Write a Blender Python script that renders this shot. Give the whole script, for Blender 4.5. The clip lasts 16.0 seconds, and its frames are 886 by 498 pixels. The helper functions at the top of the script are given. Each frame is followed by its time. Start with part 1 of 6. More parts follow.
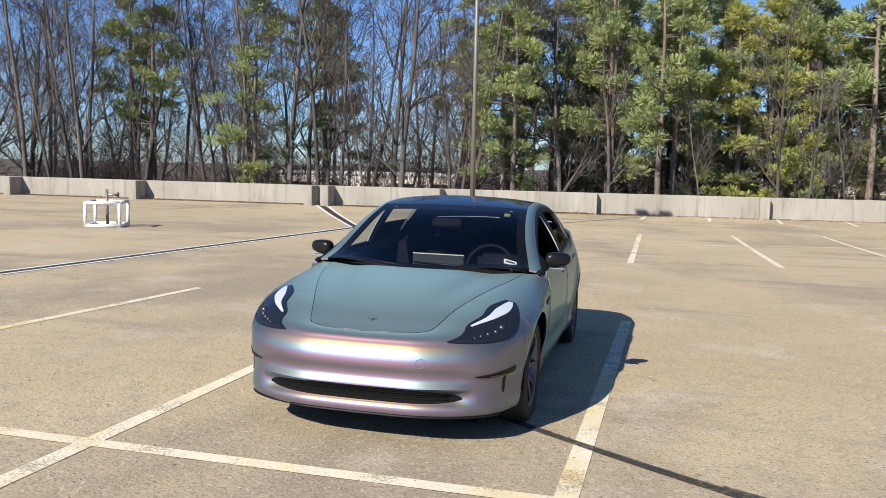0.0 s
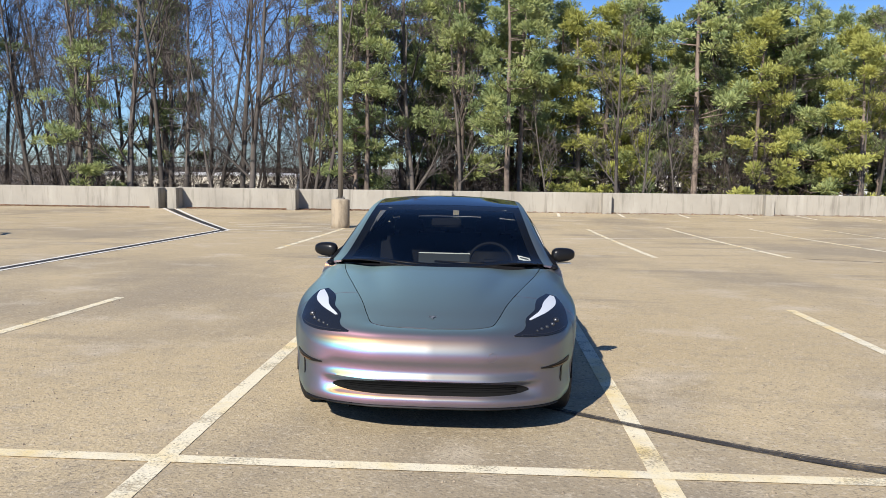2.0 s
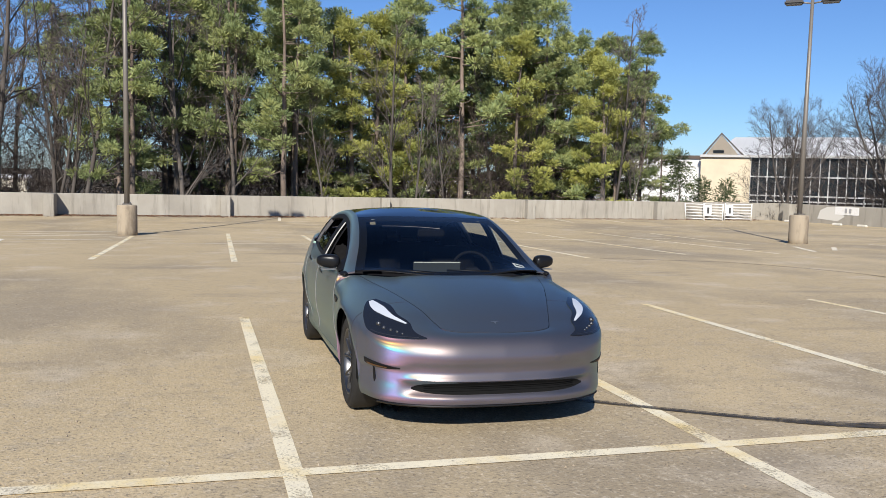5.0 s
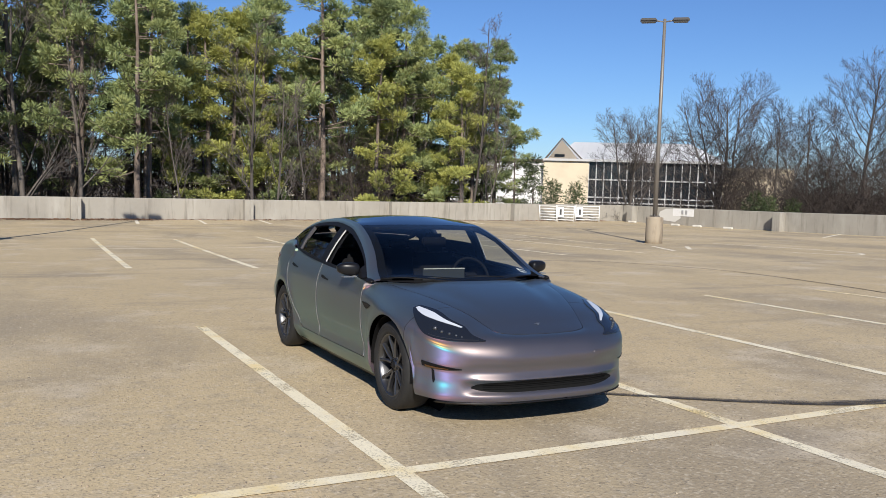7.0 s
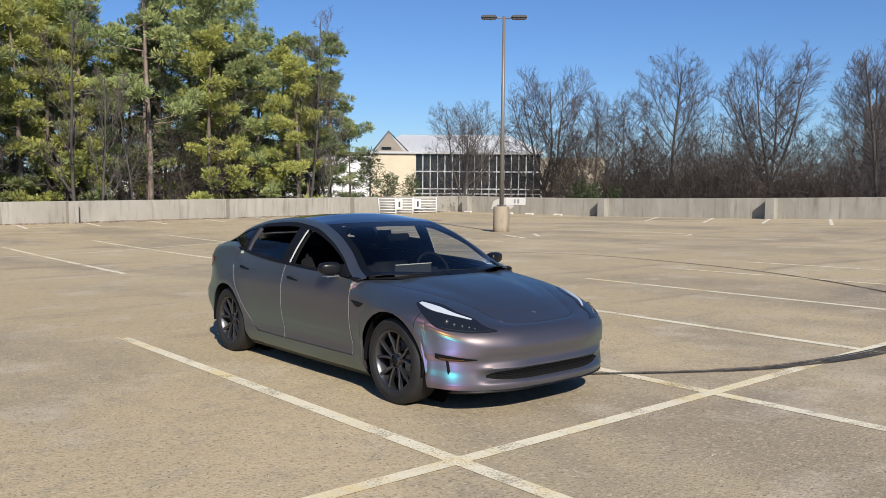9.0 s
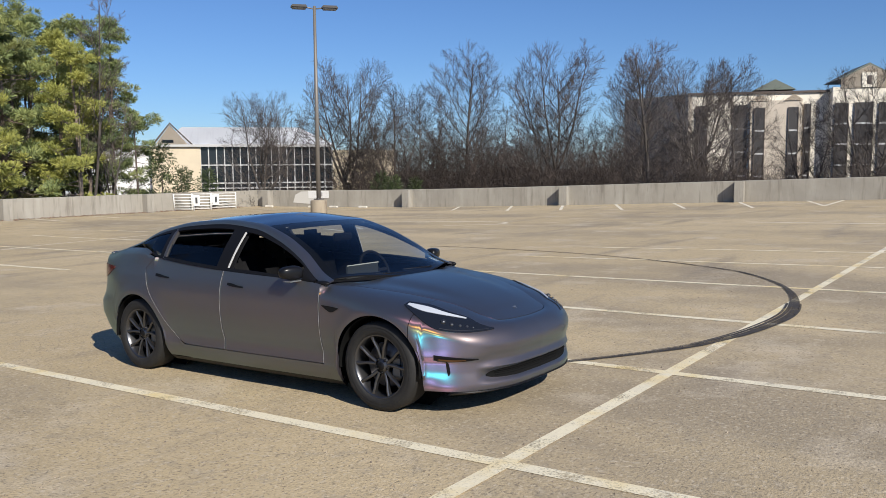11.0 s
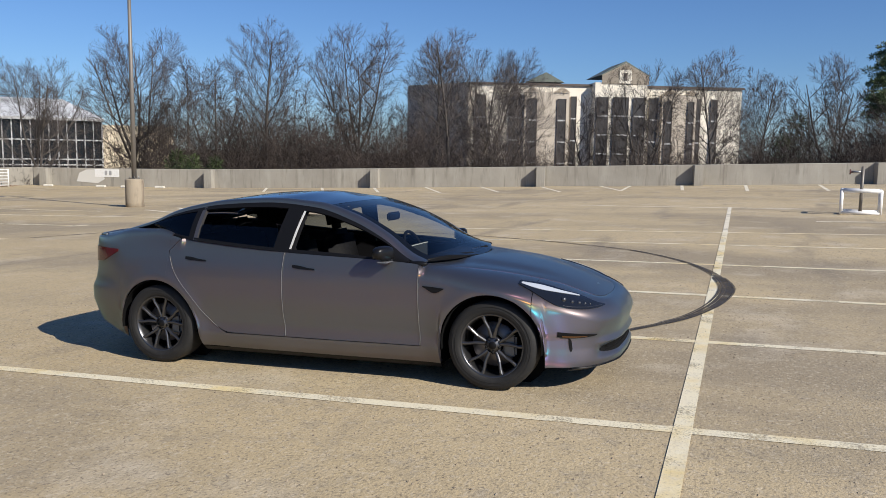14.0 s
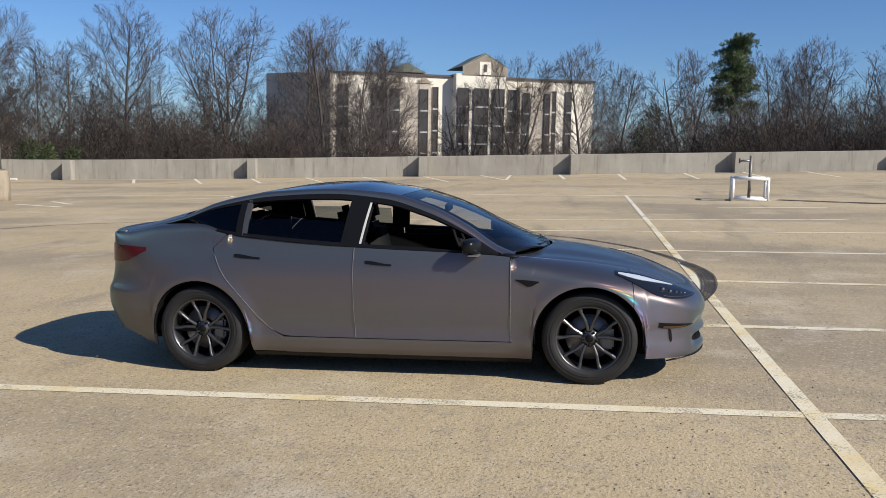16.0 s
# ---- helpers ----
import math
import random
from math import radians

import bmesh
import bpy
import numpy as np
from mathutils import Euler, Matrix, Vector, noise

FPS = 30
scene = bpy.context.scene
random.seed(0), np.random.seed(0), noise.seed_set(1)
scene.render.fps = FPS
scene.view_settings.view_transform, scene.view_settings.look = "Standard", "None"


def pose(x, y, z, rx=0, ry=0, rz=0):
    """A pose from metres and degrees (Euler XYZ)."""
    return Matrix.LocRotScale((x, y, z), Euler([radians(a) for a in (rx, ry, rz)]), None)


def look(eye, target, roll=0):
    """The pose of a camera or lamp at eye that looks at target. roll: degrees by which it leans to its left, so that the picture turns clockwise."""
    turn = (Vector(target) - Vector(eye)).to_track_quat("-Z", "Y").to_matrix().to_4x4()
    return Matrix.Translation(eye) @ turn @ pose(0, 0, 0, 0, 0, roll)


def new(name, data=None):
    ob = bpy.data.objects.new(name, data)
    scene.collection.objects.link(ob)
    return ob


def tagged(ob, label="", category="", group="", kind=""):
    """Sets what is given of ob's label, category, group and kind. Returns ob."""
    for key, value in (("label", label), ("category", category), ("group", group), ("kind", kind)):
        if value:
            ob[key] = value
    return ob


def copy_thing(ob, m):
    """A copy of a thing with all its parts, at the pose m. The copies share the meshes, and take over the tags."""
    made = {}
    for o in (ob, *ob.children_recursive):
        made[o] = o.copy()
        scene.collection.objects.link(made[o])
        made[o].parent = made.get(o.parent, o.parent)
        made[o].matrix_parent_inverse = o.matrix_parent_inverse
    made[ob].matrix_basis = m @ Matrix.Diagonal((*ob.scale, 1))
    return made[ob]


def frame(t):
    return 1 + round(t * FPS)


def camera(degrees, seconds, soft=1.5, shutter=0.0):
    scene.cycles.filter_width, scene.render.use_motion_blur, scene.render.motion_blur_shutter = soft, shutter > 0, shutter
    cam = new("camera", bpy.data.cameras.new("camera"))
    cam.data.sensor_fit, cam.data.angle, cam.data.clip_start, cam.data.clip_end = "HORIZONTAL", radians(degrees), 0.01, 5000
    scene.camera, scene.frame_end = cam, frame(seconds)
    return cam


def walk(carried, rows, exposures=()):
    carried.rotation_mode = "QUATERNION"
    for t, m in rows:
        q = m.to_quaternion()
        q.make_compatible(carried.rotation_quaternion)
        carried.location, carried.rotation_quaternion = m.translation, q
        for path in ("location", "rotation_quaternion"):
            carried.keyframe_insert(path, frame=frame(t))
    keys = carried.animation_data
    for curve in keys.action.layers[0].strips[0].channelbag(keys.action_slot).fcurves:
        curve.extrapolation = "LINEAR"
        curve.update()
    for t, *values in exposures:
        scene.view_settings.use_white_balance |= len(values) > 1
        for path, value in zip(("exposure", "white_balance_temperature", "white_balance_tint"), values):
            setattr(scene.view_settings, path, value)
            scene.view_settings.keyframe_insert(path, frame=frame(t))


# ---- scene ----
cam = camera(57.0, 16.0, 0.7)
PATH = [
    (0, (1.706, -6.464, 1.676), (1.204, -4.539, 1.474), 1.2),
    (0.5, (1.387, -6.624, 1.687), (0.981, -4.676, 1.486), 0.9),
    (1, (1.052, -6.698, 1.668), (0.748, -4.731, 1.466), 0.7),
    (1.5, (0.717, -6.759, 1.657), (0.517, -4.78, 1.457), 0.6),
    (2, (0.395, -6.849, 1.673), (0.293, -4.862, 1.475), 0.7),
    (2.5, (0.083, -6.9, 1.65), (0.068, -4.909, 1.455), 0.9),
    (3, (-0.238, -6.947, 1.661), (-0.162, -4.958, 1.469), 1.0),
    (3.5, (-0.581, -6.975, 1.701), (-0.405, -4.992, 1.517), 1.1),
    (4, (-0.924, -6.979, 1.696), (-0.637, -5.008, 1.517), 1.1),
    (4.5, (-1.261, -6.974, 1.717), (-0.861, -5.022, 1.54), 1.1),
    (5, (-1.666, -7.052, 1.73), (-1.154, -5.127, 1.551), 1.3),
    (5.2, (-1.784, -7.006, 1.715), (-1.233, -5.091, 1.538), 1.4),
    (7.3, (-3.318, -6.83, 1.782), (-2.393, -5.064, 1.619), 1.2),
    (7.5, (-3.412, -6.757, 1.759), (-2.454, -5.008, 1.599), 0.8),
    (8, (-3.757, -6.647, 1.792), (-2.707, -4.953, 1.632), 0.6),
    (8.5, (-4.084, -6.499, 1.781), (-2.937, -4.869, 1.613), 0.5),
    (9, (-4.36, -6.32, 1.788), (-3.118, -4.763, 1.612), 0.4),
    (9.5, (-4.631, -6.106, 1.806), (-3.297, -4.627, 1.625), 0.3),
    (10, (-4.902, -5.868, 1.8), (-3.478, -4.475, 1.619), 0.4),
    (10.2, (-4.968, -5.722, 1.837), (-3.505, -4.371, 1.647), 0.1),
    (12.3, (-5.96, -4.284, 1.782), (-4.205, -3.346, 1.589), 0.4),
    (12.5, (-6.076, -4.163, 1.807), (-4.307, -3.252, 1.603), 0.6),
    (13, (-6.199, -3.74, 1.787), (-4.399, -2.897, 1.57), 0.6),
    (13.5, (-6.348, -3.356, 1.774), (-4.515, -2.588, 1.547), 0.8),
    (14, (-6.419, -2.939, 1.781), (-4.555, -2.255, 1.545), 0.9),
    (14.5, (-6.484, -2.508, 1.781), (-4.591, -1.909, 1.539), 0.8),
    (15, (-6.571, -2.081, 1.766), (-4.654, -1.564, 1.521), 0.7),
    (15.5, (-6.587, -1.644, 1.732), (-4.65, -1.212, 1.483), 0.7),
    (16, (-6.58, -1.208, 1.733), (-4.625, -0.868, 1.479), 1.0),
]
walk(cam, [(t, look(eye, target, roll)) for t, eye, target, roll in PATH],
     exposures=[(0, 0.52), (3, 0.46), (5, 0.32), (7.5, 0.23), (10, 0.18), (13, 0.13), (16, 0.17)])

# ---- world and light ----
SUN_AZ, SUN_EL = radians(203), radians(35)
sky_world = bpy.data.worlds.new("clear_sky")
scene.world = sky_world
sky_world.use_nodes = True
nt = sky_world.node_tree
sky = nt.nodes.new("ShaderNodeTexSky")
sky.sky_type, sky.sun_disc = "NISHITA", False
sky.sun_elevation, sky.sun_rotation = SUN_EL, SUN_AZ
sky.altitude, sky.air_density, sky.dust_density, sky.ozone_density = 200, 1.0, 0.1, 3.5
tone = nt.nodes.new("ShaderNodeMix")
tone.data_type, tone.blend_type = "RGBA", "MULTIPLY"
tone.inputs[0].default_value = 1.0
tone.inputs[7].default_value = (0.70, 0.93, 1.30, 1)
nt.links.new(sky.outputs[0], tone.inputs[6])
nt.links.new(tone.outputs[2], nt.nodes["Background"].inputs[0])
nt.nodes["Background"].inputs[1].default_value = 0.070
sun = new("sun", bpy.data.lights.new("sun", "SUN"))
sun.data.energy, sun.data.angle, sun.data.color = 5.0, radians(0.53), (1.0, 0.945, 0.86)
sun_way = Vector((math.sin(SUN_AZ) * math.cos(SUN_EL), math.cos(SUN_AZ) * math.cos(SUN_EL), math.sin(SUN_EL)))
sun.matrix_world = look(sun_way * 80, (0, 0, 0))


# ---- materials ----
def nodes_of(m):
    return m.node_tree.nodes, m.node_tree.links, m.node_tree.nodes["Principled BSDF"]


def plain(name, col, rough=0.6, metal=0.0, coat=0.0):
    m = bpy.data.materials.new(name)
    m.use_nodes = True
    _, _, b = nodes_of(m)
    b.inputs["Base Color"].default_value = (*col, 1)
    b.inputs["Roughness"].default_value = rough
    b.inputs["Metallic"].default_value = metal
    b.inputs["Coat Weight"].default_value = coat
    return m


def surface(name, layers, rough=0.85, bump=(), spread=0.0, metal=0.0):
    """layers: first a colour, then (scale, low, high, colour, amount, stretch); bump: (scale, height) pairs; spread: change per object."""
    m = plain(name, layers[0], rough, metal)
    n, l, b = nodes_of(m)
    at = n.new("ShaderNodeTexCoord").outputs["Object"]
    col = n.new("ShaderNodeRGB").outputs[0]
    col.default_value = (*layers[0], 1)
    for scale, lo, hi, c, amount, stretch in layers[1:]:
        mp = n.new("ShaderNodeMapping")
        mp.inputs["Scale"].default_value = stretch
        l.new(at, mp.inputs[0])
        t = n.new("ShaderNodeTexNoise")
        t.inputs["Scale"].default_value, t.inputs["Detail"].default_value, t.inputs["Roughness"].default_value = scale, 5, 0.62
        l.new(mp.outputs[0], t.inputs["Vector"])
        r = n.new("ShaderNodeMapRange")
        r.inputs[1].default_value, r.inputs[2].default_value, r.inputs[4].default_value = lo, hi, amount
        l.new(t.outputs[0], r.inputs[0])
        x = n.new("ShaderNodeMix")
        x.data_type = "RGBA"
        l.new(r.outputs[0], x.inputs[0])
        l.new(col, x.inputs[6])
        x.inputs[7].default_value = (*c, 1)
        col = x.outputs[2]
    if spread:
        info = n.new("ShaderNodeObjectInfo")
        r = n.new("ShaderNodeMapRange")
        r.inputs[3].default_value, r.inputs[4].default_value = 1 - spread, 1 + spread
        l.new(info.outputs["Random"], r.inputs[0])
        x = n.new("ShaderNodeMix")
        x.data_type, x.blend_type = "RGBA", "MULTIPLY"
        x.inputs[0].default_value = 1
        l.new(col, x.inputs[6])
        l.new(r.outputs[0], x.inputs[7])
        col = x.outputs[2]
    l.new(col, b.inputs["Base Color"])
    last = None
    for scale, height in bump:
        t = n.new("ShaderNodeTexNoise")
        t.inputs["Scale"].default_value, t.inputs["Detail"].default_value = scale, 4
        l.new(at, t.inputs["Vector"])
        k = n.new("ShaderNodeBump")
        k.inputs["Strength"].default_value, k.inputs["Distance"].default_value = 1.0, height
        l.new(t.outputs[0], k.inputs["Height"])
        if last:
            l.new(last, k.inputs["Normal"])
        last = k.outputs[0]
    if last:
        l.new(last, b.inputs["Normal"])
    return m


def worn(m, scale, lo, hi, most=1.0, fine=60):
    """Lets the layer below show through where the material is worn off."""
    n, l, b = nodes_of(m)
    out = n["Material Output"]
    at = n.new("ShaderNodeTexCoord").outputs["Object"]
    mix, clear = n.new("ShaderNodeMixShader"), n.new("ShaderNodeBsdfTransparent")
    prev = None
    for sc, w8 in ((scale, 0.6), (fine, 0.4)):
        t = n.new("ShaderNodeTexNoise")
        t.inputs["Scale"].default_value, t.inputs["Detail"].default_value = sc, 4
        l.new(at, t.inputs["Vector"])
        k = n.new("ShaderNodeMath")
        k.operation = "MULTIPLY"
        k.inputs[1].default_value = w8
        l.new(t.outputs[0], k.inputs[0])
        if prev:
            a = n.new("ShaderNodeMath")
            l.new(prev, a.inputs[0])
            l.new(k.outputs[0], a.inputs[1])
            prev = a.outputs[0]
        else:
            prev = k.outputs[0]
    r = n.new("ShaderNodeMapRange")
    r.inputs[1].default_value, r.inputs[2].default_value, r.inputs[4].default_value = lo, hi, most
    l.new(prev, r.inputs[0])
    l.new(r.outputs[0], mix.inputs[0])
    l.new(b.outputs[0], mix.inputs[1])
    l.new(clear.outputs[0], mix.inputs[2])
    l.new(mix.outputs[0], out.inputs["Surface"])
    return m


ONE = (1, 1, 1)
M_DECK = surface("weathered_deck_concrete", [(0.47, 0.365, 0.210),
    (0.07, 0.42, 0.62, (0.55, 0.435, 0.262), 0.85, ONE),
    (0.20, 0.48, 0.62, (0.31, 0.25, 0.165), 0.9, (1, 0.5, 1)),
    (0.45, 0.56, 0.70, (0.25, 0.205, 0.145), 0.9, (0.35, 1.4, 1)),
    (0.8, 0.54, 0.72, (0.60, 0.51, 0.38), 0.7, ONE),
    (1.7, 0.58, 0.74, (0.27, 0.225, 0.165), 0.5, (0.4, 1.4, 1)),
    (6, 0.52, 0.70, (0.33, 0.275, 0.195), 0.55, ONE),
    (26, 0.53, 0.66, (0.62, 0.53, 0.39), 0.5, ONE),
    (44, 0.53, 0.66, (0.15, 0.123, 0.088), 0.7, ONE),
    (110, 0.56, 0.68, (0.30, 0.25, 0.18), 0.4, ONE)], 0.9, [(60, 0.006), (5, 0.006)])
M_LINE = worn(surface("worn_cream_line_paint", [(0.80, 0.72, 0.52), (1.1, 0.48, 0.62, (0.74, 0.57, 0.25), 0.85, ONE), (5, 0.48, 0.7, (0.64, 0.58, 0.46), 0.6, ONE), (60, 0.52, 0.7, (0.42, 0.36, 0.27), 0.55, ONE)], 0.75, [(60, 0.002)]), 3.5, 0.52, 0.68, 0.82)
M_FAINT = worn(surface("faded_line_paint", [(0.78, 0.71, 0.56), (5, 0.48, 0.7, (0.60, 0.53, 0.40), 0.6, ONE)], 0.8), 1.6, 0.54, 0.72, 0.75)
M_TYREMARK = worn(surface("tyre_rubber_on_concrete", [(0.035, 0.03, 0.027), (20, 0.4, 0.7, (0.09, 0.075, 0.06), 0.7, ONE)], 0.8), 2.2, 0.42, 0.70, 0.8, 35)
M_WHITELINE = surface("white_joint_edge", [(0.75, 0.72, 0.64), (3, 0.45, 0.7, (0.5, 0.45, 0.37), 0.7, ONE)], 0.7)
M_JOINT = surface("black_rubber_joint", [(0.03, 0.027, 0.025), (4, 0.5, 0.7, (0.10, 0.085, 0.07), 0.6, ONE)], 0.7)
M_WALL = surface("weathered_wall_concrete", [(0.345, 0.320, 0.270),
    (0.35, 0.42, 0.66, (0.27, 0.248, 0.208), 0.85, ONE),
    (1.3, 0.52, 0.74, (0.43, 0.405, 0.35), 0.7, (1, 1, 0.25)),
    (2.2, 0.53, 0.70, (0.19, 0.170, 0.140), 0.8, (1.6, 1.6, 0.18)),
    (30, 0.5, 0.7, (0.34, 0.31, 0.26), 0.35, ONE)], 0.9, [(30, 0.005), (3, 0.01)])
M_BASE = surface("tan_base_concrete", [(0.34, 0.28, 0.20), (2.5, 0.46, 0.62, (0.19, 0.15, 0.105), 0.9, (1, 1, 0.3)), (40, 0.5, 0.7, (0.42, 0.36, 0.27), 0.4, ONE)], 0.9, [(25, 0.006)])
M_POLE = surface("brown_grey_pole_paint", [(0.20, 0.18, 0.155), (6, 0.5, 0.7, (0.15, 0.135, 0.115), 0.6, (1, 1, 0.1))], 0.5, metal=0.3)
M_LAMPHEAD = plain("dark_bronze_housing", (0.045, 0.042, 0.040), 0.5)
M_LAMPGLASS = plain("dull_lamp_lens", (0.10, 0.10, 0.095), 0.3)
M_WHITE = surface("white_pipe_paint", [(0.80, 0.79, 0.76), (8, 0.5, 0.72, (0.66, 0.63, 0.57), 0.6, ONE)], 0.45)
M_STEEL = surface("grey_galvanised_steel", [(0.36, 0.36, 0.36), (9, 0.45, 0.7, (0.22, 0.22, 0.22), 0.6, ONE)], 0.45, metal=0.8)
M_LEAFLITTER = surface("dry_brown_leaf_litter", [(0.18, 0.09, 0.05), (9, 0.45, 0.65, (0.28, 0.16, 0.09), 0.8, ONE)], 0.95, spread=0.2)
M_GROUND = surface("woodland_ground", [(0.10, 0.075, 0.05), (0.12, 0.45, 0.62, (0.16, 0.125, 0.085), 0.9, ONE), (1.5, 0.5, 0.7, (0.06, 0.05, 0.035), 0.7, ONE)], 0.95, [(2, 0.1)])
M_PINEBARK = surface("pine_bark", [(0.15, 0.115, 0.09), (2.5, 0.45, 0.65, (0.26, 0.205, 0.165), 0.8, (1, 1, 0.25)), (9, 0.5, 0.7, (0.05, 0.038, 0.03), 0.8, (1, 1, 0.3))], 0.95, [(10, 0.03)], 0.3)
M_GREYBARK = surface("grey_brown_bark", [(0.085, 0.072, 0.062), (2, 0.45, 0.65, (0.17, 0.148, 0.13), 0.7, (1, 1, 0.2)), (8, 0.5, 0.7, (0.085, 0.07, 0.056), 0.7, (1, 1, 0.3))], 0.95, [(10, 0.02)], 0.28)
M_TWIG = surface("bare_brown_twigs", [(0.078, 0.064, 0.057), (0.5, 0.45, 0.65, (0.125, 0.106, 0.096), 0.8, ONE)], 0.9, spread=0.25)
M_THICKET = surface("russet_thicket_twigs", [(0.050, 0.037, 0.030), (0.3, 0.45, 0.65, (0.085, 0.064, 0.052), 0.8, ONE)], 0.95, spread=0.25)


def needles(name, a, b, c):
    m = surface(name, [a, (0.35, 0.42, 0.62, b, 0.9, ONE), (1.6, 0.5, 0.68, c, 0.8, ONE)], 0.6, spread=0.22)
    n, l, p = nodes_of(m)
    p.inputs["Transmission Weight"].default_value = 0.0
    p.inputs["Subsurface Weight"].default_value = 0.0
    mix, tr = n.new("ShaderNodeMixShader"), n.new("ShaderNodeBsdfTranslucent")
    src = p.inputs["Base Color"].links[0].from_socket
    l.new(src, tr.inputs[0])
    mix.inputs[0].default_value = 0.16
    l.new(p.outputs[0], mix.inputs[1])
    l.new(tr.outputs[0], mix.inputs[2])
    l.new(mix.outputs[0], n["Material Output"].inputs["Surface"])
    return m


M_NEEDLES = needles("pine_needles", (0.20, 0.255, 0.105), (0.35, 0.37, 0.125), (0.085, 0.125, 0.058))
M_YELLOWNEEDLES = needles("yellowish_pine_needles", (0.34, 0.355, 0.09), (0.47, 0.46, 0.115), (0.19, 0.225, 0.07))
M_DARKNEEDLES = needles("dark_pine_needles", (0.085, 0.12, 0.055), (0.13, 0.165, 0.065), (0.045, 0.065, 0.035))
M_EVERGREEN = needles("dark_evergreen_leaves", (0.045, 0.065, 0.022), (0.075, 0.095, 0.03), (0.025, 0.04, 0.016))


# car materials
def wrap_paint():
    """Grey metallic film whose highlights fan out into colours: tilted glossy lobes, one for each hue."""
    m = surface("colour_shifting_grey_wrap", [(0.100, 0.079, 0.078), (300, 0.45, 0.7, (0.130, 0.104, 0.102), 0.5, ONE)], 0.42, metal=0.92)
    n, l, b = nodes_of(m)
    b.inputs["Specular Tint"].default_value = (0.50, 1.0, 1.0, 1)
    b.inputs["Coat Weight"].default_value = 0.28
    b.inputs["Coat Roughness"].default_value = 0.07
    geo = n.new("ShaderNodeNewGeometry")
    total = None
    flat = n.new("ShaderNodeVectorMath")
    flat.operation = "MULTIPLY"
    flat.inputs[1].default_value = (0.38, 1, 1)
    l.new(geo.outputs["Normal"], flat.inputs[0])
    # tilt of the lobe, roughness, colour
    for tilt, rough, hue in (((0, 0, -0.45), 0.34, (0.017, 0.008, 0.011)), ((0, 0, -0.22), 0.30, (0.032, 0.015, 0.003)), ((0, 0, -0.03), 0.31, (0.018, 0.021, 0.007)), ((0, 0, 0.12), 0.32, (0.003, 0.027, 0.038)),
                             ((0, 0, 0.30), 0.36, (0.009, 0.008, 0.022)), ((0, 0, 0.52), 0.43, (0.020, 0.008, 0.013)), ((0, 0, 1.3), 0.55, (0.010, 0.016, 0.018)), ((0, -1.4, -0.35), 0.46, (0.014, 0.024, 0.026))):
        add = n.new("ShaderNodeVectorMath")
        add.operation = "ADD"
        add.inputs[1].default_value = tilt
        l.new(flat.outputs[0], add.inputs[0])
        unit = n.new("ShaderNodeVectorMath")
        unit.operation = "NORMALIZE"
        l.new(add.outputs[0], unit.inputs[0])
        g = n.new("ShaderNodeBsdfGlossy")
        g.inputs["Color"].default_value = (*hue, 1)
        g.inputs["Roughness"].default_value = rough
        l.new(unit.outputs[0], g.inputs["Normal"])
        s_ = n.new("ShaderNodeAddShader")
        l.new(total or b.outputs[0], s_.inputs[0])
        l.new(g.outputs[0], s_.inputs[1])
        total = s_.outputs[0]
    l.new(total, n["Material Output"].inputs["Surface"])
    return m


M_PAINT = wrap_paint()
M_BLACK = plain("satin_black_trim", (0.008, 0.008, 0.009), 0.45)
M_BLACK.node_tree.nodes["Principled BSDF"].inputs["Specular IOR Level"].default_value = 0.15
M_MIRROR = plain("black_mirror_shell", (0.008, 0.008, 0.009), 0.3)
M_MIRROR.node_tree.nodes["Principled BSDF"].inputs["Specular IOR Level"].default_value = 0.25
M_GLOSS = plain("gloss_black_glass", (0.006, 0.007, 0.010), 0.04, coat=0.5)
M_UNDER = plain("dark_underbody", (0.007, 0.007, 0.007), 0.9)
M_UNDER.node_tree.nodes["Principled BSDF"].inputs["Specular IOR Level"].default_value = 0.1
M_TYRE = surface("black_tyre_rubber", [(0.013, 0.0125, 0.012), (14, 0.5, 0.7, (0.028, 0.026, 0.024), 0.6, ONE)], 0.75, [(120, 0.001)])
M_RIM = surface("dark_grey_alloy", [(0.115, 0.115, 0.12), (20, 0.5, 0.7, (0.085, 0.085, 0.092), 0.5, ONE)], 0.36, metal=0.9)
M_DISC = plain("brake_disc_steel", (0.16, 0.15, 0.15), 0.45, 0.8)
M_CALIPER = plain("grey_caliper", (0.14, 0.14, 0.14), 0.5, 0.4)
M_LAMPLENS = plain("smoked_lamp_housing", (0.011, 0.013, 0.018), 0.14)
# light guide colour, whitened to include the sky's reflection on the lens
M_DRL = plain("light_guide_with_sky_sheen", (0.50, 0.53, 0.57), 0.35, coat=0.3)
M_BADGE = plain("bright_badge_metal", (0.45, 0.46, 0.48), 0.35, 0.7)
# pale colour that stands in for sunlight caught on the door seams
M_SEAMGLINT = plain("painted_seam_glint", (0.27, 0.26, 0.25), 0.45, 0.3)
M_CHROME = plain("bright_reflector", (0.75, 0.77, 0.8), 0.08, 1.0)
M_RED = plain("dark_red_lens", (0.085, 0.006, 0.007), 0.18)
M_AMBER = plain("amber_reflector", (0.10, 0.045, 0.015), 0.35)
M_SEAT = surface("black_seat_leather", [(0.010, 0.010, 0.011), (30, 0.5, 0.7, (0.016, 0.016, 0.017), 0.5, ONE)], 0.65)
M_DASH = plain("dark_dashboard", (0.014, 0.014, 0.016), 0.7)
M_TRIM = plain("light_grey_pillar_trim", (0.55, 0.54, 0.52), 0.7)
for k in (M_SEAT, M_DASH):
    k.node_tree.nodes["Principled BSDF"].inputs["Specular IOR Level"].default_value = 0.08
